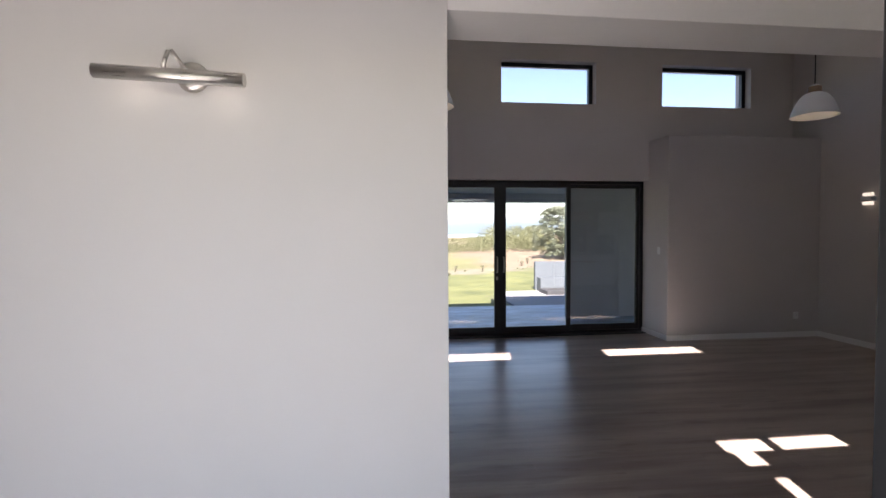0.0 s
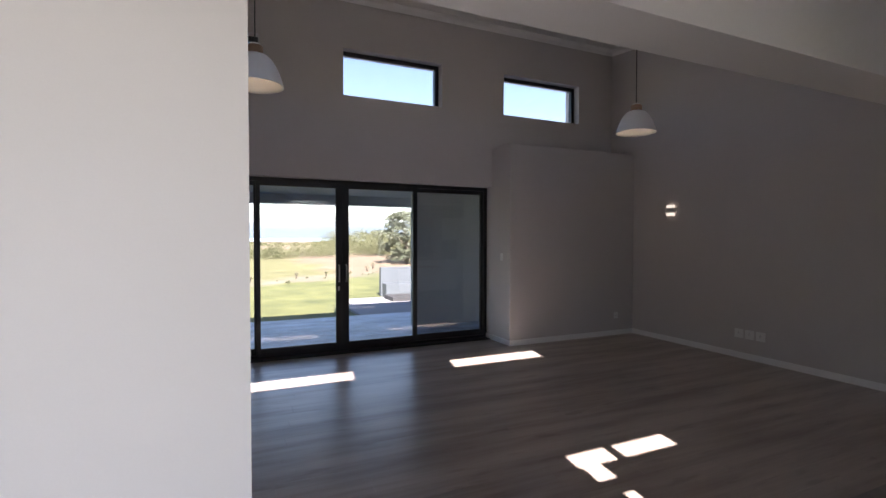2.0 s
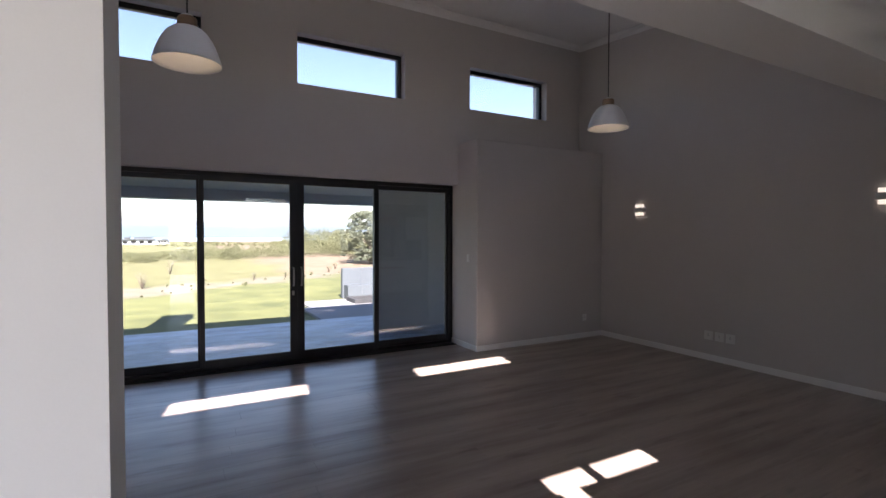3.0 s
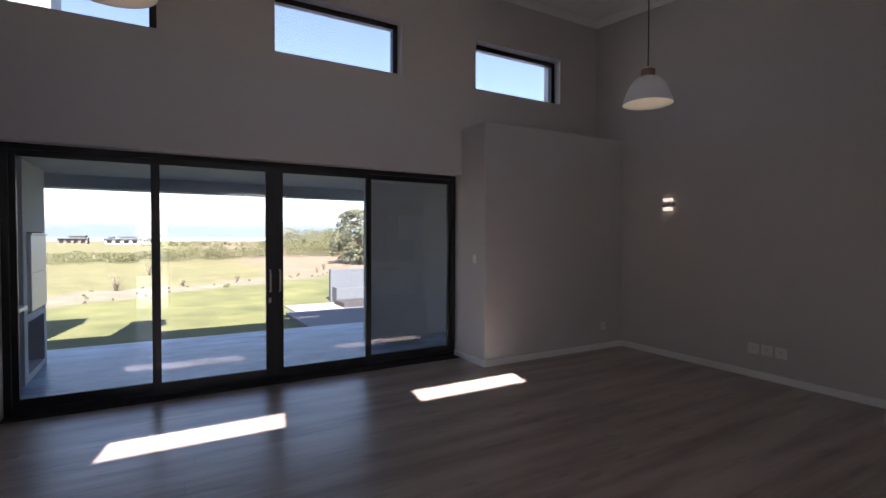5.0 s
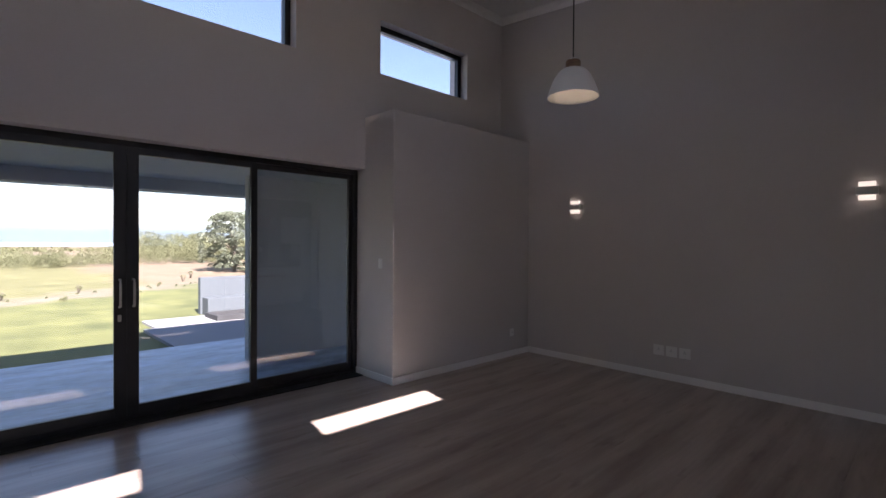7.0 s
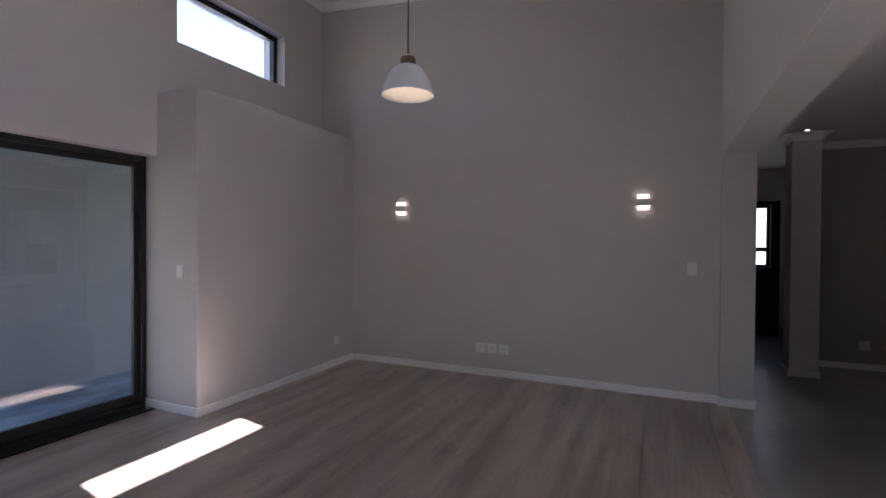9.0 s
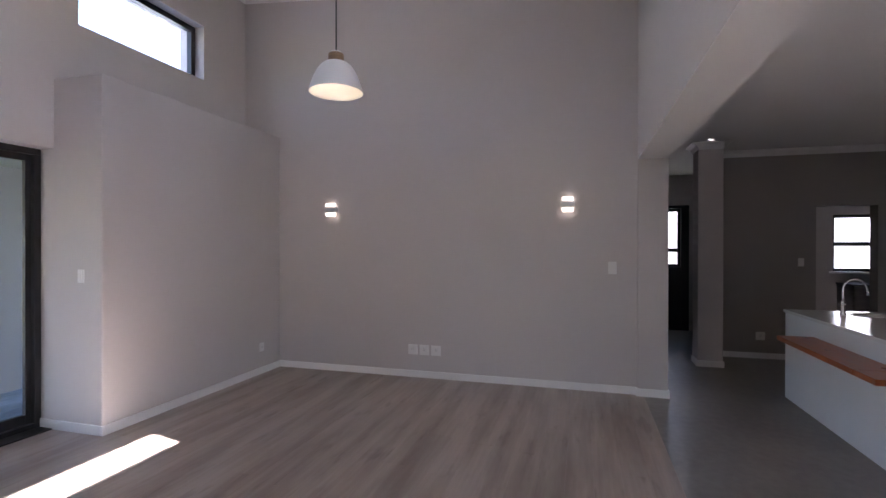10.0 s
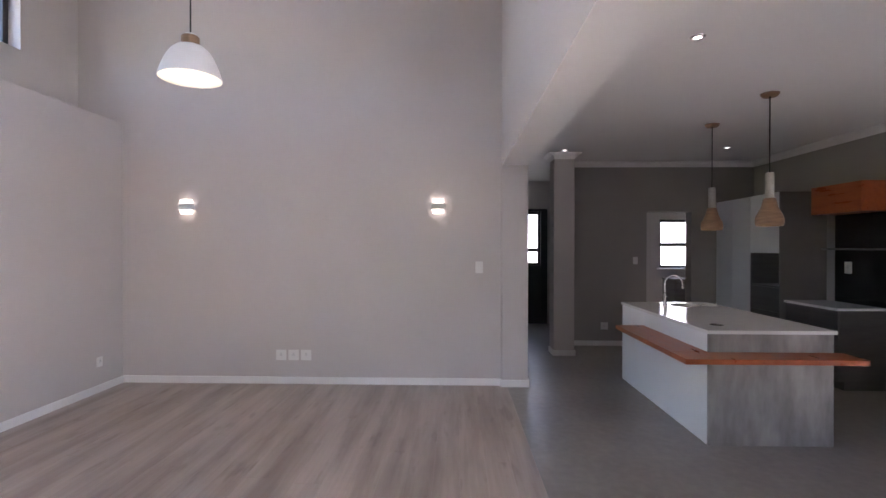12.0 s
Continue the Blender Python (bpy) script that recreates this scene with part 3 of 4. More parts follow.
def wall_plate(name, m, label, category, group, w=0.072, h=0.115, rocker=True):
    p = new(name)
    p.matrix_basis = m
    tagged(p, label, category, group)
    part("plate", boxes((-0.009, 0, -w / 2, w / 2, -h / 2, h / 2), bevel=0.003), PLASTIC, p)
    if rocker:
        part("rocker", boxes((-0.014, -0.009, -w * 0.25, w * 0.25, -h * 0.3, h * 0.3), bevel=0.002), PLASTIC, p)
    else:
        part("socket_face", boxes((-0.012, -0.009, -w * 0.36, w * 0.36, -h * 0.36, h * 0.36), bevel=0.002), PLASTIC, p)
        part("socket_holes", boxes((-0.0135, -0.012, -0.012, -0.005, -0.006, 0.006), (-0.0135, -0.012, 0.005, 0.012, -0.006, 0.006), (-0.0135, -0.012, -0.004, 0.004, 0.014, 0.024)), HOLE, p)
    return p


for y in (5.595, 5.745, 5.895):
    wall_plate("wall_socket", pose(EAST, y, 0.345), "square white wall socket above the skirting", "socket", "row of sockets", 0.125, 0.125, False)
wall_plate("light_switch", pose(EAST, 3.53, 1.40), "white wall light switch", "switch", "", 0.09, 0.14)
wall_plate("light_switch", pose(BOX_X, 8.06, 1.37), "white wall light switch beside the sliding door", "switch", "")
wall_plate("wall_socket", pose(7.36, BOX_Y, 0.34, 0, 0, 90), "small white wall socket on the boxed-out wall", "socket", "", 0.09, 0.11, False)

# picture light on the entrance wall
pl = thing("picture_light", 0.19, BEAM_S, 2.25, "brushed nickel tubular picture light on the pale wall", "picture light")
pl.matrix_basis = pose(0.19, BEAM_S, 2.25, 0, 2.2, 0)
part("mounting_plate", lathe([(0.0, 0), (0.055, 0), (0.06, 0.006), (0.055, 0.02), (0.03, 0.026), (0.0, 0.026)], 32), STEEL, pl, "round nickel backplate").matrix_basis = pose(0.03, 0, 0.035, 90, 0, 0)
part("arm", tube([(0.03, -0.02, 0.035), (0.022, -0.06, 0.05), (0.008, -0.10, 0.075), (-0.006, -0.118, 0.096), (-0.014, -0.126, 0.09), (-0.02, -0.133, 0.06), (-0.026, -0.135, 0.02)], 0.008), STEEL, pl, "bent nickel arm")
part("lamp_tube", tube([(-0.262, -0.135, 0.0), (0.262, -0.135, 0.0)], 0.026, 24), STEEL, pl, "long brushed nickel tube")

for dx in (-0.17, 0.17):
    part("bulb", boxes((dx - 0.035, dx + 0.035, -0.111, -0.1065, -0.006, 0.006), bevel=0.001), PICTURE_BULB, pl, "small lit lamp behind the tube")

# ---- kitchen ----
isl = thing("kitchen_island", 0, 0, 0, "kitchen island with white sides and a grey stone end", "kitchen island")
IX0, IX1, IY0, IY1 = 6.07, 8.13, 0.70, 1.72
part("side_panel", boxes((IX0 + 0.02, IX1, IY1 - 0.02, IY1, 0.0, 0.924), bevel=0.002), GLOSS_WHITE, isl, "white gloss side panel")
part("end_panel", boxes((IX0, IX0 + 0.02, IY0, IY1, 0.0, 0.924), bevel=0.002), STONE, isl, "grey streaked stone-look end panel")
part("body", boxes((IX0 + 0.021, IX1, IY0, IY1 - 0.021, 0.0, 0.74)), GREY_UNIT, isl)
part("rear_panel", boxes((IX0 + 0.021, IX1, IY0, IY0 + 0.02, 0.741, 0.924)), GREY_UNIT, isl)
part("far_end_panel", boxes((IX1 - 0.02, IX1, IY0 + 0.021, IY1 - 0.021, 0.741, 0.924)), GREY_UNIT, isl)
it = thing("island_worktop", 0, 0, 0, "white quartz worktop on the island", "worktop")
BOWLS = [(7.80, 1.09, 0.155), (7.81, 0.80, 0.105)]
bm = bmesh.new()
rim = [bm.verts.new((x, y, 0.955)) for x, y in ((IX0 - 0.012, IY0 - 0.02), (IX1 + 0.02, IY0 - 0.02), (IX1 + 0.02, IY1 + 0.012), (IX0 - 0.012, IY1 + 0.012))]
holes = [[bm.verts.new((x + r * math.cos(2 * math.pi * k / 40), y + r * math.sin(2 * math.pi * k / 40), 0.955)) for k in range(40)] for x, y, r in BOWLS]
es = [bm.edges.new((loop[k], loop[(k + 1) % len(loop)])) for loop in (rim, *holes) for k in range(len(loop))]
made = bmesh.ops.triangle_fill(bm, use_beauty=True, edges=es)
ext = bmesh.ops.extrude_face_region(bm, geom=[g for g in made["geom"] if isinstance(g, bmesh.types.BMFace)])
for v in [g for g in ext["geom"] if isinstance(g, bmesh.types.BMVert)]:
    v.co.z -= 0.03
bmesh.ops.recalc_face_normals(bm, faces=bm.faces)
part("top", bm, QUARTZ, it)
bar = thing("breakfast_bar", 0, 0, 0, "red-brown varnished timber breakfast bar wrapped round the island", "breakfast bar")
part("end_shelf", boxes((5.80, IX0 - 0.001, 0.63, 2.03, 0.733, 0.775), bevel=0.004), TIMBER, bar)
part("side_shelf", boxes((IX0, 7.45, IY1 + 0.001, 2.03, 0.733, 0.775), bevel=0.004), TIMBER, bar)
sk = thing("sink", 0, 0, 0.955, "two round stainless steel sink bowls set in the worktop", "sink")
for x, y, r in BOWLS:
    q = r / 0.205
    at = pose(x, y, 0)
    part("rim", lathe([(0.19 * q, 0.002), (0.2 * q, 0.008), (0.215 * q, 0.008), (0.225 * q, 0.004), (0.227 * q, 0.0005), (0.2 * q, 0.0005), (0.19 * q, 0.002)], 48, False), CHROME, sk).matrix_basis = at
    part("bowl", lathe([(0.198 * q, 0.003), (0.19 * q, -0.05), (0.17 * q, -0.14), (0.13 * q, -0.165), (0.03, -0.17), (0.0, -0.172)], 48, False), STEEL, sk).matrix_basis = at
    part("drain", lathe([(0.0, -0.168), (0.03, -0.168), (0.034, -0.1705), (0.0, -0.171)], 24, False), CHROME, sk).matrix_basis = at
tap = thing("tap", 7.74, 1.36, 0.955, "chrome swan-neck mixer tap beside the sink", "tap")
part("base", lathe([(0.0, 0), (0.028, 0), (0.028, 0.01), (0.02, 0.03), (0.018, 0.13), (0.012, 0.16), (0.0, 0.16)], 24), CHROME, tap)
sp = part("spout", tube([(0, 0, 0.14), (0, 0, 0.26)] + [(0.0, -0.10 + 0.10 * math.cos(a), 0.26 + 0.10 * math.sin(a)) for a in [math.pi * k / 10 for k in range(1, 10)]] + [(0, -0.205, 0.23)], 0.0095), CHROME, tap)
part("aerator", lathe([(0.0, 0.205), (0.013, 0.205), (0.014, 0.232), (0.0, 0.232)], 20), CHROME, sp).location = (0, -0.2055, 0)
part("lever", tube([(-0.045, 0, 0.115), (0.05, 0, 0.12)], 0.009), CHROME, tap)
po = thing("pop_up_socket", 6.36, 1.50, 0.955, "black round pop-up socket flush in the worktop", "socket")
part("lid", lathe([(0.0, 0), (0.055, 0), (0.055, 0.004), (0.05, 0.006), (0.0, 0.006)], 32), DARK, po)


def kitchen_pendant(x, y):
    p = thing("pendant_lamp", x, y, KCEIL, "slim steel and turned wood pendant lamp over the island", "pendant lamp", "wooden pendants over the island")
    part("ceiling_rose", lathe([(0.0, -0.03), (0.06, -0.03), (0.075, -0.012), (0.078, 0.0), (0.0, 0.0)], 32), PENDANT_WOOD, p)
    part("cord", tube([(0, 0, -0.03), (0, 0, -0.73)], 0.005, 8), CABLE, p)
    part("stem", lathe([(0.0, -0.97), (0.037, -0.97), (0.037, -0.735), (0.028, -0.73), (0.0, -0.73)], 28), STEEL, p, "brushed steel sleeve")
    part("shade", lathe([(0.034, -0.962), (0.05, -0.968), (0.057, -1.0), (0.07, -1.05), (0.088, -1.09), (0.108, -1.125), (0.115, -1.16), (0.115, -1.19), (0.108, -1.222), (0.10, -1.222), (0.106, -1.19), (0.106, -1.16), (0.098, -1.13), (0.08, -1.095), (0.06, -1.05), (0.03, -1.0)], 36, False), PENDANT_WOOD, p, "turned wooden shade")
    part("bulb", lathe([(0.0, -1.20), (0.03, -1.19), (0.04, -1.16), (0.03, -1.12), (0.0, -1.09)], 20), DIM_BULB, p)


kitchen_pendant(7.69, 0.85)
kitchen_pendant(6.56, 0.915)


def downlight(x, y):
    d = thing("downlight", x, y, KCEIL, "small round recessed ceiling downlight, lit", "downlight", "kitchen downlights")
    part("rim", lathe([(0.026, -0.001), (0.028, -0.007), (0.043, -0.007), (0.05, -0.001)], 28, False), CHROME, d)
    part("lens", lathe([(0.0, -0.003), (0.026, -0.003), (0.026, -0.001), (0.0, -0.001)], 28), SPOT_GLOW, d)


for x, y in ((5.33, 2.18), (9.15, 2.22), (9.0, -0.04)):
    downlight(x, y)

FRONT = -0.50
tu = thing("tall_cabinet", 0, 0, 0, "tall white gloss cabinet against the kitchen wall", "cabinet")
part("body", boxes((9.21, KEAST - 0.02, KSOUTH + 0.01, FRONT - 0.02, 0.0, 2.385)), GLOSS_WHITE, tu)
for a, b in ((9.215, 9.67), (9.674, KEAST - 0.022)):
    part("door", boxes((a, b, FRONT - 0.019, FRONT, 0.1, 2.38), bevel=0.002), GLOSS_WHITE, tu)
ov = thing("oven_cabinet", 0, 0, 0, "white cabinet with an open oven niche and grey drawers", "cabinet")
part("body", boxes((8.581, 9.205, KSOUTH + 0.01, FRONT, 1.565, 2.385), bevel=0.002), GLOSS_WHITE, ov)
part("side_panel", boxes((8.56, 8.58, KSOUTH + 0.01, FRONT, 0.0, 2.385), bevel=0.002), GREY_SIDE, ov)
part("side_panel", boxes((9.185, 9.205, KSOUTH + 0.01, FRONT, 0.0, 1.564), bevel=0.002), GREY_UNIT, ov)
# niche back board in the same near-black as the hearth
part("back_panel", boxes((8.58, 9.185, KSOUTH + 0.01, KSOUTH + 0.03, 0.0, 1.564)), NEAR_BLACK, ov)
part("shelf", boxes((8.58, 9.185, KSOUTH + 0.03, FRONT, 1.10, 1.12)), GREY_UNIT, ov)
for z0, z1 in ((0.1, 0.43), (0.435, 0.765), (0.77, 1.095)):
    part("drawer", boxes((8.582, 9.183, FRONT - 0.45, FRONT, z0, z1), bevel=0.002), GREY_UNIT, ov)
lc = thing("base_cabinet", 0, 0, 0, "grey wood-grain base cabinet under the worktop", "cabinet")
part("body", boxes((7.67, 8.555, KSOUTH + 0.01, FRONT - 0.09, 0.1, 0.914)), GREY_UNIT, lc)
part("plinth", boxes((7.67, 8.555, KSOUTH + 0.01, FRONT - 0.14, 0.0, 0.1)), GREY_UNIT, lc)
for a, b in ((7.672, 8.11), (8.114, 8.553)):
    part("door", boxes((a, b, FRONT - 0.089, FRONT - 0.07, 0.1, 0.91), bevel=0.002), GREY_UNIT, lc)
kw = thing("kitchen_worktop", 0, 0, 0, "pale worktop along the kitchen wall", "worktop")
part("top", boxes((7.655, 8.558, KSOUTH + 0.01, FRONT - 0.05, 0.915, 0.945), bevel=0.003), QUARTZ, kw)
hc = thing("wall_cabinet", 0, 0, 0, "red-brown timber box cabinet on the wall", "cabinet")
part("body", boxes((7.64, 8.42, KSOUTH, KSOUTH + 0.30, 2.06, 2.41), bevel=0.003), TIMBER, hc)
for a, b in ((7.642, 8.028), (8.032, 8.418)):
    part("door", boxes((a, b, KSOUTH + 0.301, KSOUTH + 0.319, 2.062, 2.408), bevel=0.002), TIMBER, hc)
bs = thing("splashback", 0, 0, 0, "dark glossy splashback panel", "splashback")
part("lower_panel", boxes((7.64, 8.42, KSOUTH, KSOUTH + 0.012, 0.946, 1.621), bevel=0.001), DARK, bs)
part("upper_panel", boxes((7.64, 8.42, KSOUTH, KSOUTH + 0.012, 1.623, 2.059), bevel=0.001), DARK, bs)
sh = thing("wall_shelf", 0, 0, 0, "thin grey shelf on the kitchen wall", "shelf")
part("board", boxes((7.64, 8.43, KSOUTH + 0.013, KSOUTH + 0.18, 1.61, 1.635), bevel=0.002), GREY_UNIT, sh)
wall_plate("wall_socket", pose(8.2, KSOUTH + 0.013, 1.39, 0, 0, -90), "white double socket on the dark splashback", "socket", "", 0.11, 0.15, False)
wall_plate("light_switch", pose(KEAST, 0.82, 1.42), "white light switch beside the doorway", "switch", "", 0.075, 0.12)
wall_plate("wall_socket", pose(KEAST, 1.33, 0.33), "white wall socket above the skirting", "socket", "", 0.12, 0.12, False)

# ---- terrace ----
structure("floor_terrace", boxes((-1.2, 6.6, NORTH_OUT, 11.78, -0.25, -0.02)), TERRACE, "polished grey terrace floor, skylight blue put into its colour", "terrace")
# the last box is an unseen parapet, added to lengthen the roof's shadow
structure("terrace_roof", boxes((-1.2, 12.5, NORTH_OUT + 0.001, 11.75, 2.52, 2.66), (-1.2, 12.5, 11.35, 11.75, 2.34, 2.52), (3.4, 12.5, 11.35, 11.75, 2.66, 3.6)), RENDER, "grey terrace roof with a downstand beam and an added shadow-casting parapet", "roof")
structure("wall_terrace_east", boxes((4.50, 6.6, 10.1, 10.22, -0.02, 2.52)), RENDER, "blue-grey rendered terrace wall", "wall")
structure("wall_terrace_west", boxes((-0.05, 0.2, NORTH_OUT + 0.001, 9.75, -0.02, 2.52)), RENDER, "blue-grey rendered terrace wall", "wall")
br = thing("built_in_barbecue", 0.065, 0, 0, "rendered built-in barbecue with steel hatch, sooty hearth and chimney", "barbecue")
part("body", boxes((-0.6, 0.28, 9.76, 9.92, -0.02, 2.51), (-0.6, 0.28, 10.80, 10.93, -0.02, 2.51), (-0.6, 0.28, 9.92, 10.80, 1.70, 2.51), (-0.6, 0.28, 9.92, 10.80, 0.66, 0.75), (-0.6, 0.28, 9.92, 10.80, -0.02, 0.06), bevel=0.006), RENDER, br)
part("hearth", boxes((-0.58, -0.5, 9.921, 10.799, 0.06, 1.70)), NEAR_BLACK, br)
for z0, z1 in ((1.215, 1.66), (0.765, 1.21)):
    part("hatch_door", boxes((0.22, 0.292, 10.08, 10.92, z0, z1), bevel=0.004), TIN, br, "pale steel hatch door")
part("hatch_hood", boxes((0.22, 0.31, 10.03, 10.93, 1.665, 1.685), bevel=0.003), TIN, br, "pale steel strip over the hatch")
part("mantel", boxes((0.2, 0.34, 9.15, 9.6, 0.86, 0.9), bevel=0.004), WHITE, br)
part("chimney", boxes((-0.15, 0.5, 10.15, 10.88, 2.661, 5.0), (-0.19, 0.54, 10.11, 10.92, 5.0, 5.12), bevel=0.01), RENDER, br, "grey rendered chimney above the roof")
# unseen block, added only for the shadow it throws on the lawn
structure("shadow_block_west", boxes((-6.0, -1.35, 9.9, 10.7, -0.3, 6.4)), RENDER, "unseen grey block added to cast the west shadow on the lawn", "wall")
structure("pavement", boxes((4.5, 13.0, 11.79, 15.9, -0.6, -0.36)), APRON, "grey concrete apron", "pavement")
structure("pavement_path", boxes((4.75, 13.0, 15.91, 17.2, -0.6, -0.355)), PATH_MAT, "pale concrete path", "pavement")
gb = thing("garden_bench", 6.3, 17.4, -0.36, "grey rendered built-in garden bench with a back wall", "bench")
part("back_wall", boxes((0.0, 4.0, 0.45, 0.65, -0.1, 0.97), bevel=0.01), GARDEN, gb)
part("seat", boxes((0.05, 4.0, 0.0, 0.449, -0.1, 0.42), bevel=0.01), GARDEN, gb)
fp = thing("fire_pit", 6.6, 16.4, -0.355, "low dark grey rendered fire pit rim", "fire pit")
part("rim", boxes((-0.5, 0.9, -0.45, -0.33, 0, 0.13), (-0.5, 0.9, 0.33, 0.45, 0, 0.13), (-0.5, -0.38, -0.33, 0.33, 0, 0.13), (0.78, 0.9, -0.33, 0.33, 0, 0.13), bevel=0.008), NEAR_BLACK, fp)

# second box: unseen south run, added to hide the bright low sky
structure("boundary_wall", boxes((14.3, 14.5, -12, 7, -0.5, 2.5), (-14.0, 14.5, -12.3, -12.01, -0.5, 1.1)), GLOSS_WHITE, "white plastered boundary wall with an added unseen south run", "wall")

# unseen roof added over the entrance to block direct sun, and the paving below
structure("sun_block_roof", boxes((-4.0, 2.85, -1.4, ENTRY_N - 0.062, 2.72, 2.95)), RENDER, "unseen grey roof added over the entrance to block direct sun", "roof")
structure("pavement_porch", boxes((-4.0, 4.05, -9.0, ENTRY_N - 0.062, -0.25, -0.02), (4.05, 9.0, -9.0, KSOUTH - 0.201, -0.25, -0.02)), PAVER, "grey paved entrance porch", "pavement")

# ---- garden, field and distance ----
GROUND = surface("lawn_soil_and_dry_field", (0.046, 0.056, 0.014), (0.144, 0.147, 0.048), rough=0.95, scale=1.1, fine=9, mix=0.4, bump=0.5, detail=9)


def zone_ground(m):
    """Lawn near the house, a bare sandy strip, yellow field beyond and brown soil to the east."""
    N, L = m.node_tree.nodes, m.node_tree.links
    bsdf, lawn = N["Principled BSDF"], N["Color Ramp"].outputs[0]
    geo, sep = N.new("ShaderNodeNewGeometry"), N.new("ShaderNodeSeparateXYZ")
    L.new(geo.outputs["Position"], sep.inputs[0])
    ns = N.new("ShaderNodeTexNoise")
    ns.inputs["Scale"].default_value, ns.inputs["Detail"].default_value = 0.35, 6
    L.new(geo.outputs["Position"], ns.inputs["Vector"])
    grain = N.new("ShaderNodeTexNoise")
    grain.inputs["Scale"].default_value, grain.inputs["Detail"].default_value = 1.2, 9
    L.new(geo.outputs["Position"], grain.inputs["Vector"])

    def calc(op, a, b):
        n = N.new("ShaderNodeMath")
        n.operation = op
        for k, v in enumerate((a, b)):
            if isinstance(v, (int, float)):
                n.inputs[k].default_value = v
            else:
                L.new(v, n.inputs[k])
        return n.outputs[0]

    def step(v, lo, hi):
        n = N.new("ShaderNodeMapRange")
        n.inputs["From Min"].default_value, n.inputs["From Max"].default_value = lo, hi
        L.new(v, n.inputs["Value"])
        return n.outputs[0]

    def two(a, b):
        r = N.new("ShaderNodeValToRGB")
        r.color_ramp.elements[0].position, r.color_ramp.elements[1].position = 0.3, 0.7
        r.color_ramp.elements[0].color, r.color_ramp.elements[1].color = rgb(a), rgb(b)
        L.new(grain.outputs[0], r.inputs[0])
        return r.outputs[0]

    def blend(f, a, b):
        n = N.new("ShaderNodeMix")
        n.data_type = "RGBA"
        L.new(f, n.inputs["Factor"]), L.new(a, n.inputs["A"]), L.new(b, n.inputs["B"])
        return n.outputs["Result"]
    wob = calc("MULTIPLY", calc("SUBTRACT", ns.outputs[0], 0.5), 7.0)
    s = calc("ADD", calc("SUBTRACT", sep.outputs["Y"], calc("MULTIPLY", sep.outputs["X"], 0.6)), wob)
    e = calc("ADD", sep.outputs["X"], wob)
    field = blend(step(e, 6.5, 8.5), two((0.080, 0.080, 0.025), (0.158, 0.148, 0.060)), two((0.125, 0.093, 0.055), (0.19, 0.142, 0.092)))
    sand = two((0.107, 0.097, 0.06), (0.19, 0.165, 0.115))
    col = blend(step(s, 23.3, 24.6), blend(step(s, 21.2, 22.2), lawn, sand), field)
    L.new(col, bsdf.inputs["Base Color"])


zone_ground(GROUND)
bm = bmesh.new()
XS = [-4000, -600, -200, -80, -40, -20, -10, -5, 0, 5, 10, 20, 40, 80, 200, 600, 4000]
YS = [-4000, -200, -40, -10, 8, 11, 13, 16, 19, 22, 25, 28, 34, 42, 52, 70, 110, 200, 420, 900]


def ground_z(x, y):
    z = -0.42
    if y > 19:
        z += 0.3 * noise.noise((x * 0.06, y * 0.06, 0.3)) * min(1, (y - 19) / 20)
    if y > 55:
        z -= (y - 55) * 0.0075
    return z


grid = [[bm.verts.new((x, y, ground_z(x, y))) for x in XS] for y in YS]
for j in range(len(YS) - 1):
    for i in range(len(XS) - 1):
        bm.faces.new((grid[j][i], grid[j][i + 1], grid[j + 1][i + 1], grid[j + 1][i]))
structure("ground", bm, GROUND, "dry green lawn running out to a yellow field", "ground")


def haze_sheet():
    """A far upright sheet whose colour stands in for blue haze, thinning out upwards."""
    m = bpy.data.materials.new("painted_blue_haze")
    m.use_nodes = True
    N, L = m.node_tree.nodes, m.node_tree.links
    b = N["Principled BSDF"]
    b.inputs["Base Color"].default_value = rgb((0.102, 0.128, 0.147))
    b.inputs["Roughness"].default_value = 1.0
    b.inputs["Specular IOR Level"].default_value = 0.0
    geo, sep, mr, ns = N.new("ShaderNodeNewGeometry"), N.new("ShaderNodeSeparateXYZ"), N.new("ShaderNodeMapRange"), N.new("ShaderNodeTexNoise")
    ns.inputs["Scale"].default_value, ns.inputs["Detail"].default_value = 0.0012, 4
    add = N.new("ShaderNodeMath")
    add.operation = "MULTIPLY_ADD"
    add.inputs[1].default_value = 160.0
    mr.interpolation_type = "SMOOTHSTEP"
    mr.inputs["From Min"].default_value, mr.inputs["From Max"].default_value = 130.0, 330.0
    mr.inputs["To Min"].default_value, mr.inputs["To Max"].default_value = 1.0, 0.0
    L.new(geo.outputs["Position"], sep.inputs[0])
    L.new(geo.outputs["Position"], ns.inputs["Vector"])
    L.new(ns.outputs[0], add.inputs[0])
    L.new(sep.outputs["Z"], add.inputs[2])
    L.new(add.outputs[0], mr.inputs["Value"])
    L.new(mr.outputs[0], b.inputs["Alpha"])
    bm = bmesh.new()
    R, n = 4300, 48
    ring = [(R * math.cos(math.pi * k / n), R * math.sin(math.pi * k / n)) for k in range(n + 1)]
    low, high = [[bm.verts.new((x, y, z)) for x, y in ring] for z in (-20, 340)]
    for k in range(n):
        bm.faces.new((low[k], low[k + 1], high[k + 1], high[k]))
    structure("backdrop", bm, m, "upright sheet painted as pale blue haze at the horizon", "haze")


haze_sheet()
structure("water", boxes((-4500, 4500, 900, 4900, -14, -12)), SEA, "hazy blue sea at the horizon", "sea")


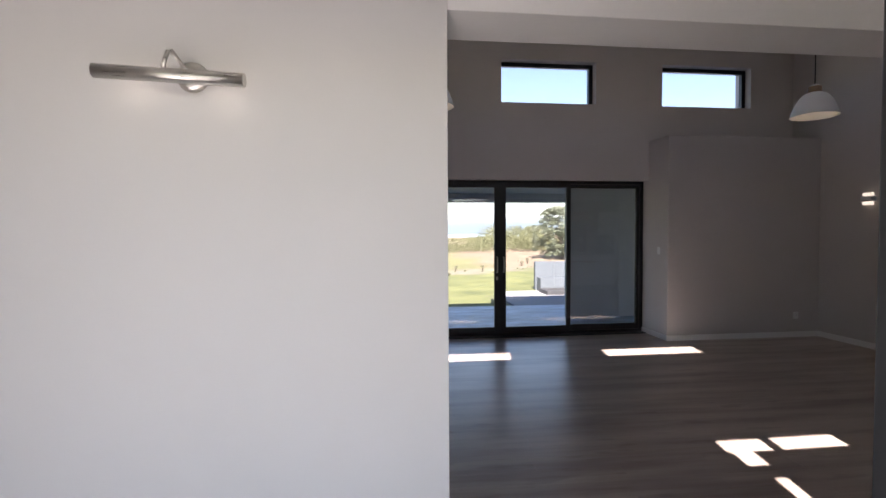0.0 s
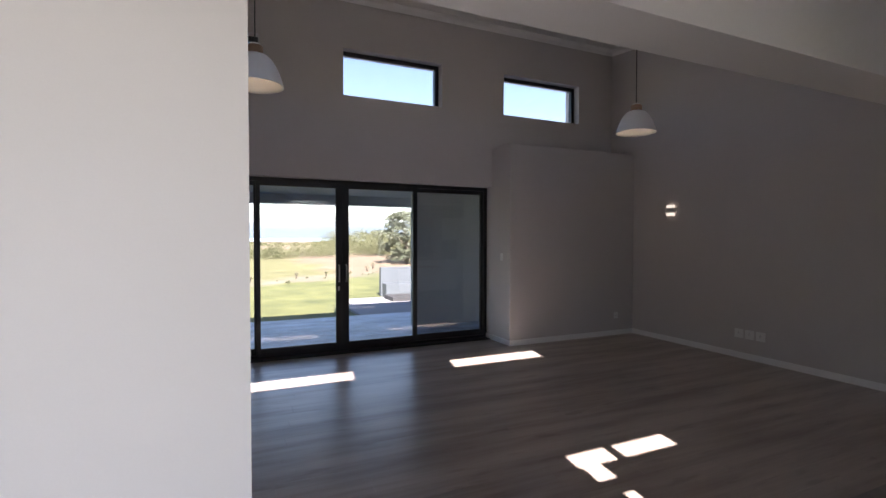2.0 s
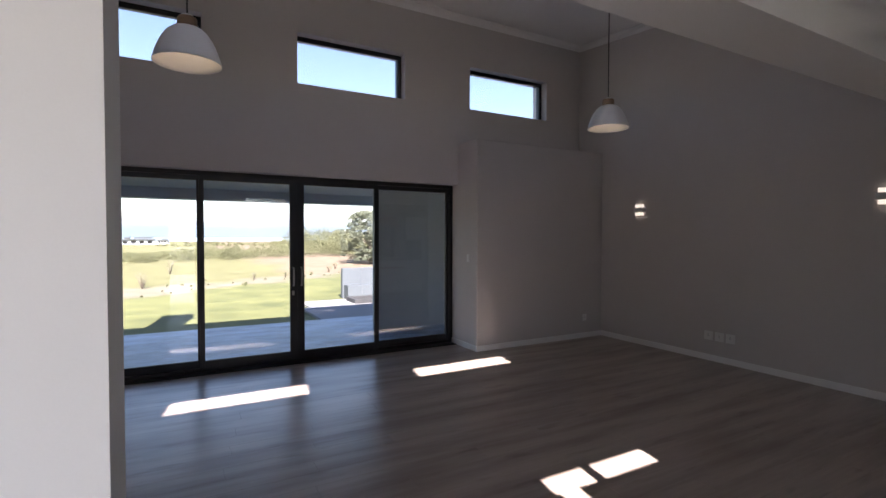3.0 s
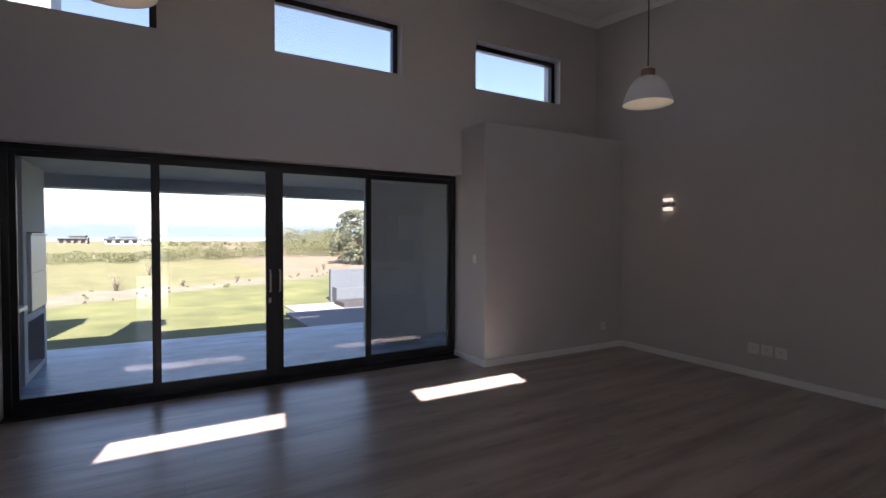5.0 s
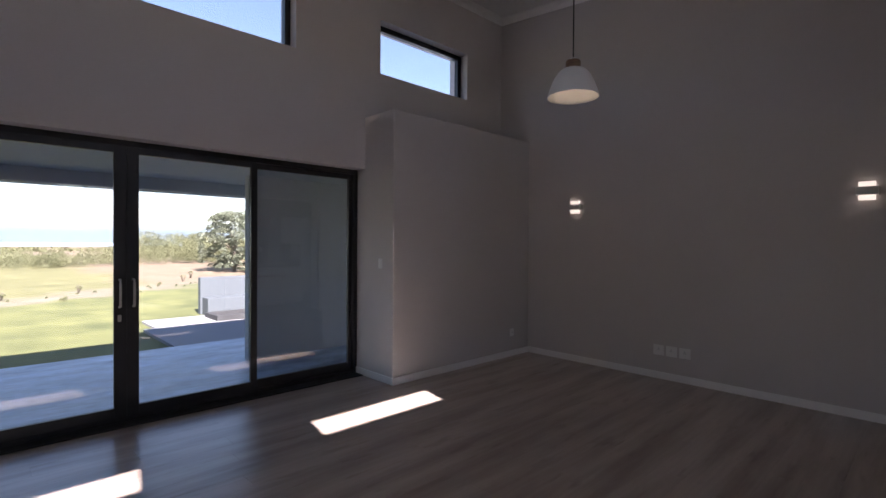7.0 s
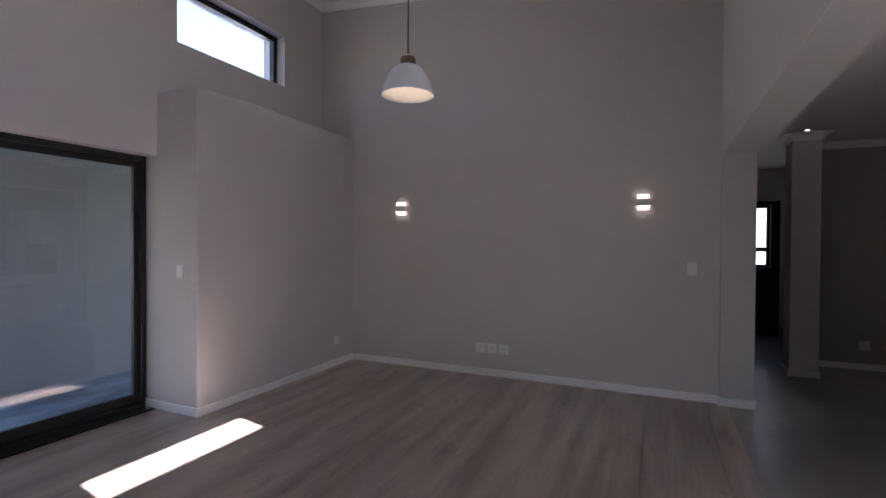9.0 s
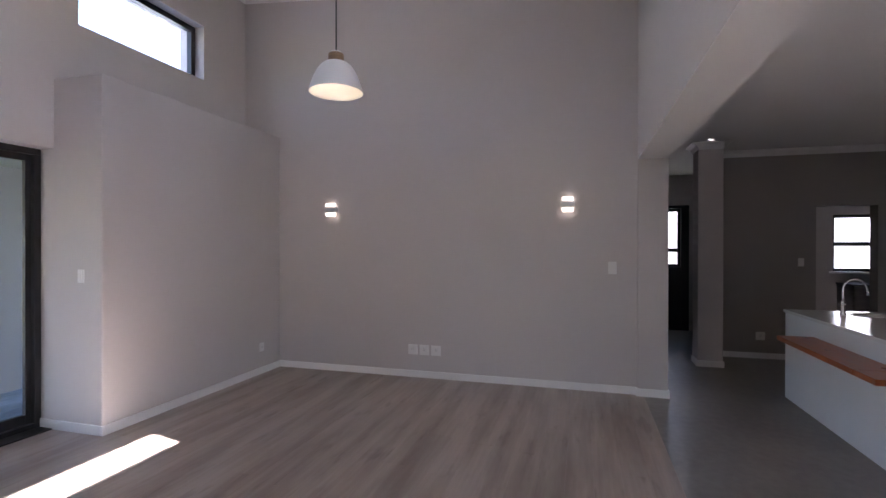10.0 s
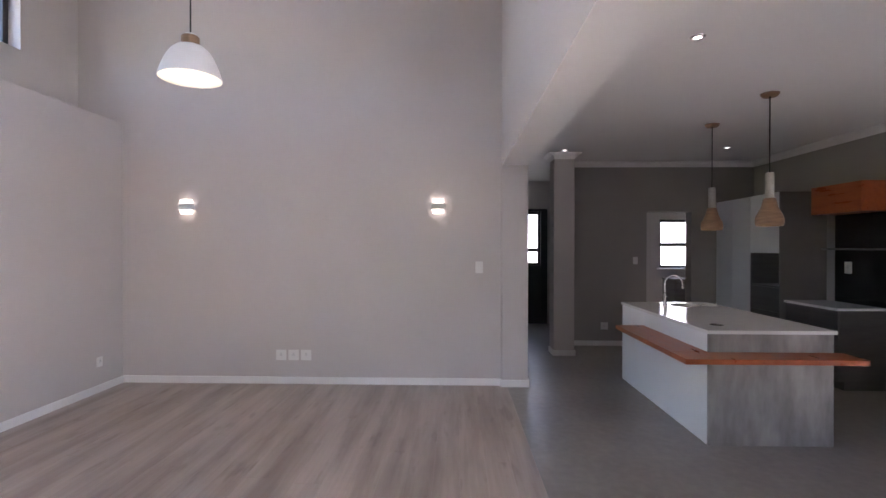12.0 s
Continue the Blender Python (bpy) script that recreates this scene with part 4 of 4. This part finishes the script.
def leaf_cloud(name, blobs, size, per, material, seed):
    """Many small tilted leaves through the outer part of uneven lumps (x, y, z, rx, ry, rz)."""
    rnd = np.random.RandomState(seed)
    b = np.repeat(np.array(blobs, float), per, axis=0)
    n = len(b)
    d = rnd.normal(size=(n, 3))
    d /= np.linalg.norm(d, axis=1)[:, None]
    d[:, 2] = np.abs(d[:, 2]) - 0.25
    c = b[:, :3] + d * b[:, 3:] * rnd.uniform(0.55, 1.05, (n, 1)) ** 0.7
    u = rnd.normal(size=(n, 3))
    v = np.cross(u, rnd.normal(size=(n, 3)))
    u /= np.linalg.norm(u, axis=1)[:, None]
    v /= np.linalg.norm(v, axis=1)[:, None]
    w = size * rnd.uniform(0.5, 1.2, (n, 1))
    verts = np.stack([c - u * w, c + v * w * 0.45, c + u * w, c - v * w * 0.45], axis=1).reshape(-1, 3).tolist()
    faces = np.arange(4 * n).reshape(-1, 4).tolist()
    me = bpy.data.meshes.new(name)
    me.from_pydata(verts, [], faces)
    me.materials.append(material)
    return me


rnd = random.Random(4)
blobs = []
for k in range(420):
    x, y = rnd.uniform(-55, 45), rnd.uniform(46, 58)
    tall = min(1.0, max(0.0, (x + 1.0) / 4.0))
    h = rnd.uniform(0.45, 0.85) * (1 - tall) + rnd.uniform(0.75, 1.55) * tall
    if x > 9:
        h *= 1.0 + min(0.9, (x - 9) * 0.14)
    r = rnd.uniform(0.7, 1.7)
    blobs.append((x, y, ground_z(x, y) + h * 0.25, r, r, h * 0.9))
tagged(new("bushes", leaf_cloud("bushes", blobs, 0.065, 800, BUSH, 5)), "low dry coastal bushes beyond the field", "bushes", "", "stuff")
blobs = []
for k in range(110):
    x, y = rnd.uniform(2, 150), rnd.uniform(130, 190)
    blobs.append((x, y, ground_z(x, y) + 0.3, rnd.uniform(3, 7), 3, rnd.uniform(0.8, 1.7)))
tagged(new("far_bushes", leaf_cloud("far_bushes", blobs, 0.4, 110, BUSH, 6)), "far band of low grey-green scrub", "scrub", "", "stuff")
blobs = []
for k in range(34):
    x = rnd.uniform(13.5, 34)
    top = 1.0 - 0.55 * abs(x - 16.5) / 17
    blobs.append((x, rnd.uniform(58, 66), 0.5, rnd.uniform(1.2, 2.6), 2, rnd.uniform(2.2, 3.4) * top))
tagged(new("thicket", leaf_cloud("thicket", blobs, 0.10, 1500, BUSH, 8)), "rounded mound of dense coastal thicket", "thicket", "", "stuff")

blobs = []
for k in range(55):
    x = rnd.uniform(-9, 13)
    y = 0.6 * x + rnd.uniform(21.0, 24.6)
    q = rnd.uniform(0.03, 0.085)
    blobs.append((x, y, ground_z(x, y) + 0.04, q, q, q * 1.1))
tagged(new("grass_tufts", leaf_cloud("grass_tufts", blobs, 0.04, 24, BUSH, 12)), "small dry grass tufts along the sandy strip", "grass tufts", "", "stuff")


def tree(x, y, h, r):
    t = thing("tree", x, y, ground_z(x, y), "bushy dark green tree at the field's edge", "tree")
    bm = tube([(0, 0, -0.1), (0.05, 0, h * 0.2), (-0.04, 0.05, h * 0.4), (0.06, 0, h * 0.7)], [0.13, 0.1, 0.08, 0.03], 8)
    for k in range(6):
        a = k * 1.05
        lb = tube([(0, 0, h * (0.18 + 0.06 * k)), (0.5 * r * math.cos(a), 0.5 * r * math.sin(a), h * (0.36 + 0.06 * k)), (0.85 * r * math.cos(a), 0.85 * r * math.sin(a), h * (0.45 + 0.06 * k))], [0.05, 0.03, 0.012], 6)
        me = bpy.data.meshes.new("limb")
        lb.to_mesh(me)
        lb.free()
        bm.from_mesh(me)
    part("trunk", bm, BARK, t)
    rr = random.Random(11)
    bl = []
    for k in range(360):
        a, z = rr.uniform(0, 6.28), rr.uniform(0.03, 1.0)
        reach = r * (0.45 + 0.85 * math.sin(math.pi * min(1.0, 0.2 + 0.74 * z))) * rr.uniform(0.3, 1.08)
        q = rr.uniform(0.07, 0.17)
        bl.append((reach * math.cos(a), reach * math.sin(a), z * h + rr.uniform(-0.1, 0.12), r * q, r * q, h * q * 0.5))
    c = new("crown", leaf_cloud("crown", bl, 0.055, 150, LEAF, 9))
    c.parent = t


tree(14.5, 37.2, 3.9, 1.75)


def twig_shrub(x, y, h):
    t = thing("shrub", x, y, ground_z(x, y), "small bare twiggy shrub on the sandy strip", "shrub", "twiggy shrubs")
    rr = random.Random(int(x * 7 + y))
    bm = bmesh.new()
    for k in range(9):
        a = rr.uniform(0, 6.28)
        q = rr.uniform(0.1, 0.45) * h
        lb = tube([(0, 0, -0.03), (q * 0.5 * math.cos(a), q * 0.5 * math.sin(a), h * 0.5), (q * math.cos(a), q * math.sin(a), h * rr.uniform(0.7, 1.0))], [0.02, 0.012, 0.005], 5)
        me = bpy.data.meshes.new("twig")
        lb.to_mesh(me)
        lb.free()
        bm.from_mesh(me)
    part("twigs", bm, BARK, t)
    c = new("leaves", leaf_cloud("leaves", [(0, 0, h * 0.55, 0.35 * h, 0.35 * h, 0.35 * h)], 0.04, 40, BUSH, int(x + 40)))
    c.parent = t


for x, y, h in ((0.2, 24.2, 0.7), (1.1, 32.5, 0.8), (4.6, 26.3, 0.35), (6.2, 27.0, 0.35), (10.5, 33.0, 0.5), (9.4, 30.5, 0.45), (2.4, 25.0, 0.3)):
    twig_shrub(x, y, h)


def far_house(x, y, w, h, material):
    z = ground_z(x, y)
    t = thing("house", x, y, z, "low modern flat-roofed house far across the field", "house", "far houses")
    part("wall", boxes((-w / 2, w / 2, 0, 7, -0.5, h * 0.62), (-w * 0.12, w * 0.42, 1.5, 7, h * 0.74, h * 0.9)), material, t)
    part("roof", boxes((-w / 2 - 0.4, w / 2 + 0.3, -0.8, 7.5, h * 0.62, h * 0.74), (-w * 0.12 - 0.3, w * 0.42 + 0.3, 1.0, 7.5, h * 0.9, h), bevel=0.03), GARDEN, t, "grey flat roof")
    for k in range(4):
        a = -w / 2 + 0.6 + k * w / 4.2
        part("window", boxes((a, a + w / 7, -0.06, 0.02, h * 0.12, h * 0.5)), DARK, t)


far_house(-28.6, 240, 9.5, 3.4, SAND_WALL)
far_house(-11.8, 236, 12, 3.3, RENDER)
far_house(-20.5, 290, 4.5, 3.2, SAND_WALL)
far_house(-3.5, 262, 5, 2.6, GLOSS_WHITE)

# ---- floor planks, last ----
shared = {}
rnd = random.Random(2)
PW, PL = 0.192, 1.285


def plank_mesh(l, w):
    key = (round(l, 3), round(w, 3))
    if key not in shared:
        e, z = 0.0012, 0.0
        bm = bmesh.new()
        top = [bm.verts.new(p) for p in ((e, e, z), (l - e, e, z), (l - e, w - e, z), (e, w - e, z))]
        mid = [bm.verts.new(p) for p in ((0.0002, 0.0002, z - 0.001), (l - 0.0002, 0.0002, z - 0.001), (l - 0.0002, w - 0.0002, z - 0.001), (0.0002, w - 0.0002, z - 0.001))]
        bot = [bm.verts.new(v.co - Vector((0, 0, 0.007))) for v in mid]
        bm.faces.new(top)
        for a, b in ((mid, top), (bot, mid)):
            for i in range(4):
                bm.faces.new((a[i], a[(i + 1) % 4], b[(i + 1) % 4], b[i]))
        bmesh.ops.recalc_face_normals(bm, faces=bm.faces)
        me = bpy.data.meshes.new("plank")
        bm.to_mesh(me)
        bm.free()
        me.materials.append(PLANK)
        shared[key] = me
    return shared[key]


y = 3.20
row = 0
while y < DOOR_Y - 0.07:
    w = min(PW, DOOR_Y - 0.06 - y)
    x = WEST - ((row * 0.47) % 1.0) * PL
    while x < EAST:
        a, b = max(x, WEST), min(x + PL, EAST)
        if b - a > 0.03:
            p = new("plank", plank_mesh(b - a, w))
            p.location = (a, y, 0.0)
            p.parent = floor
        x += PL
    y += PW
    row += 1
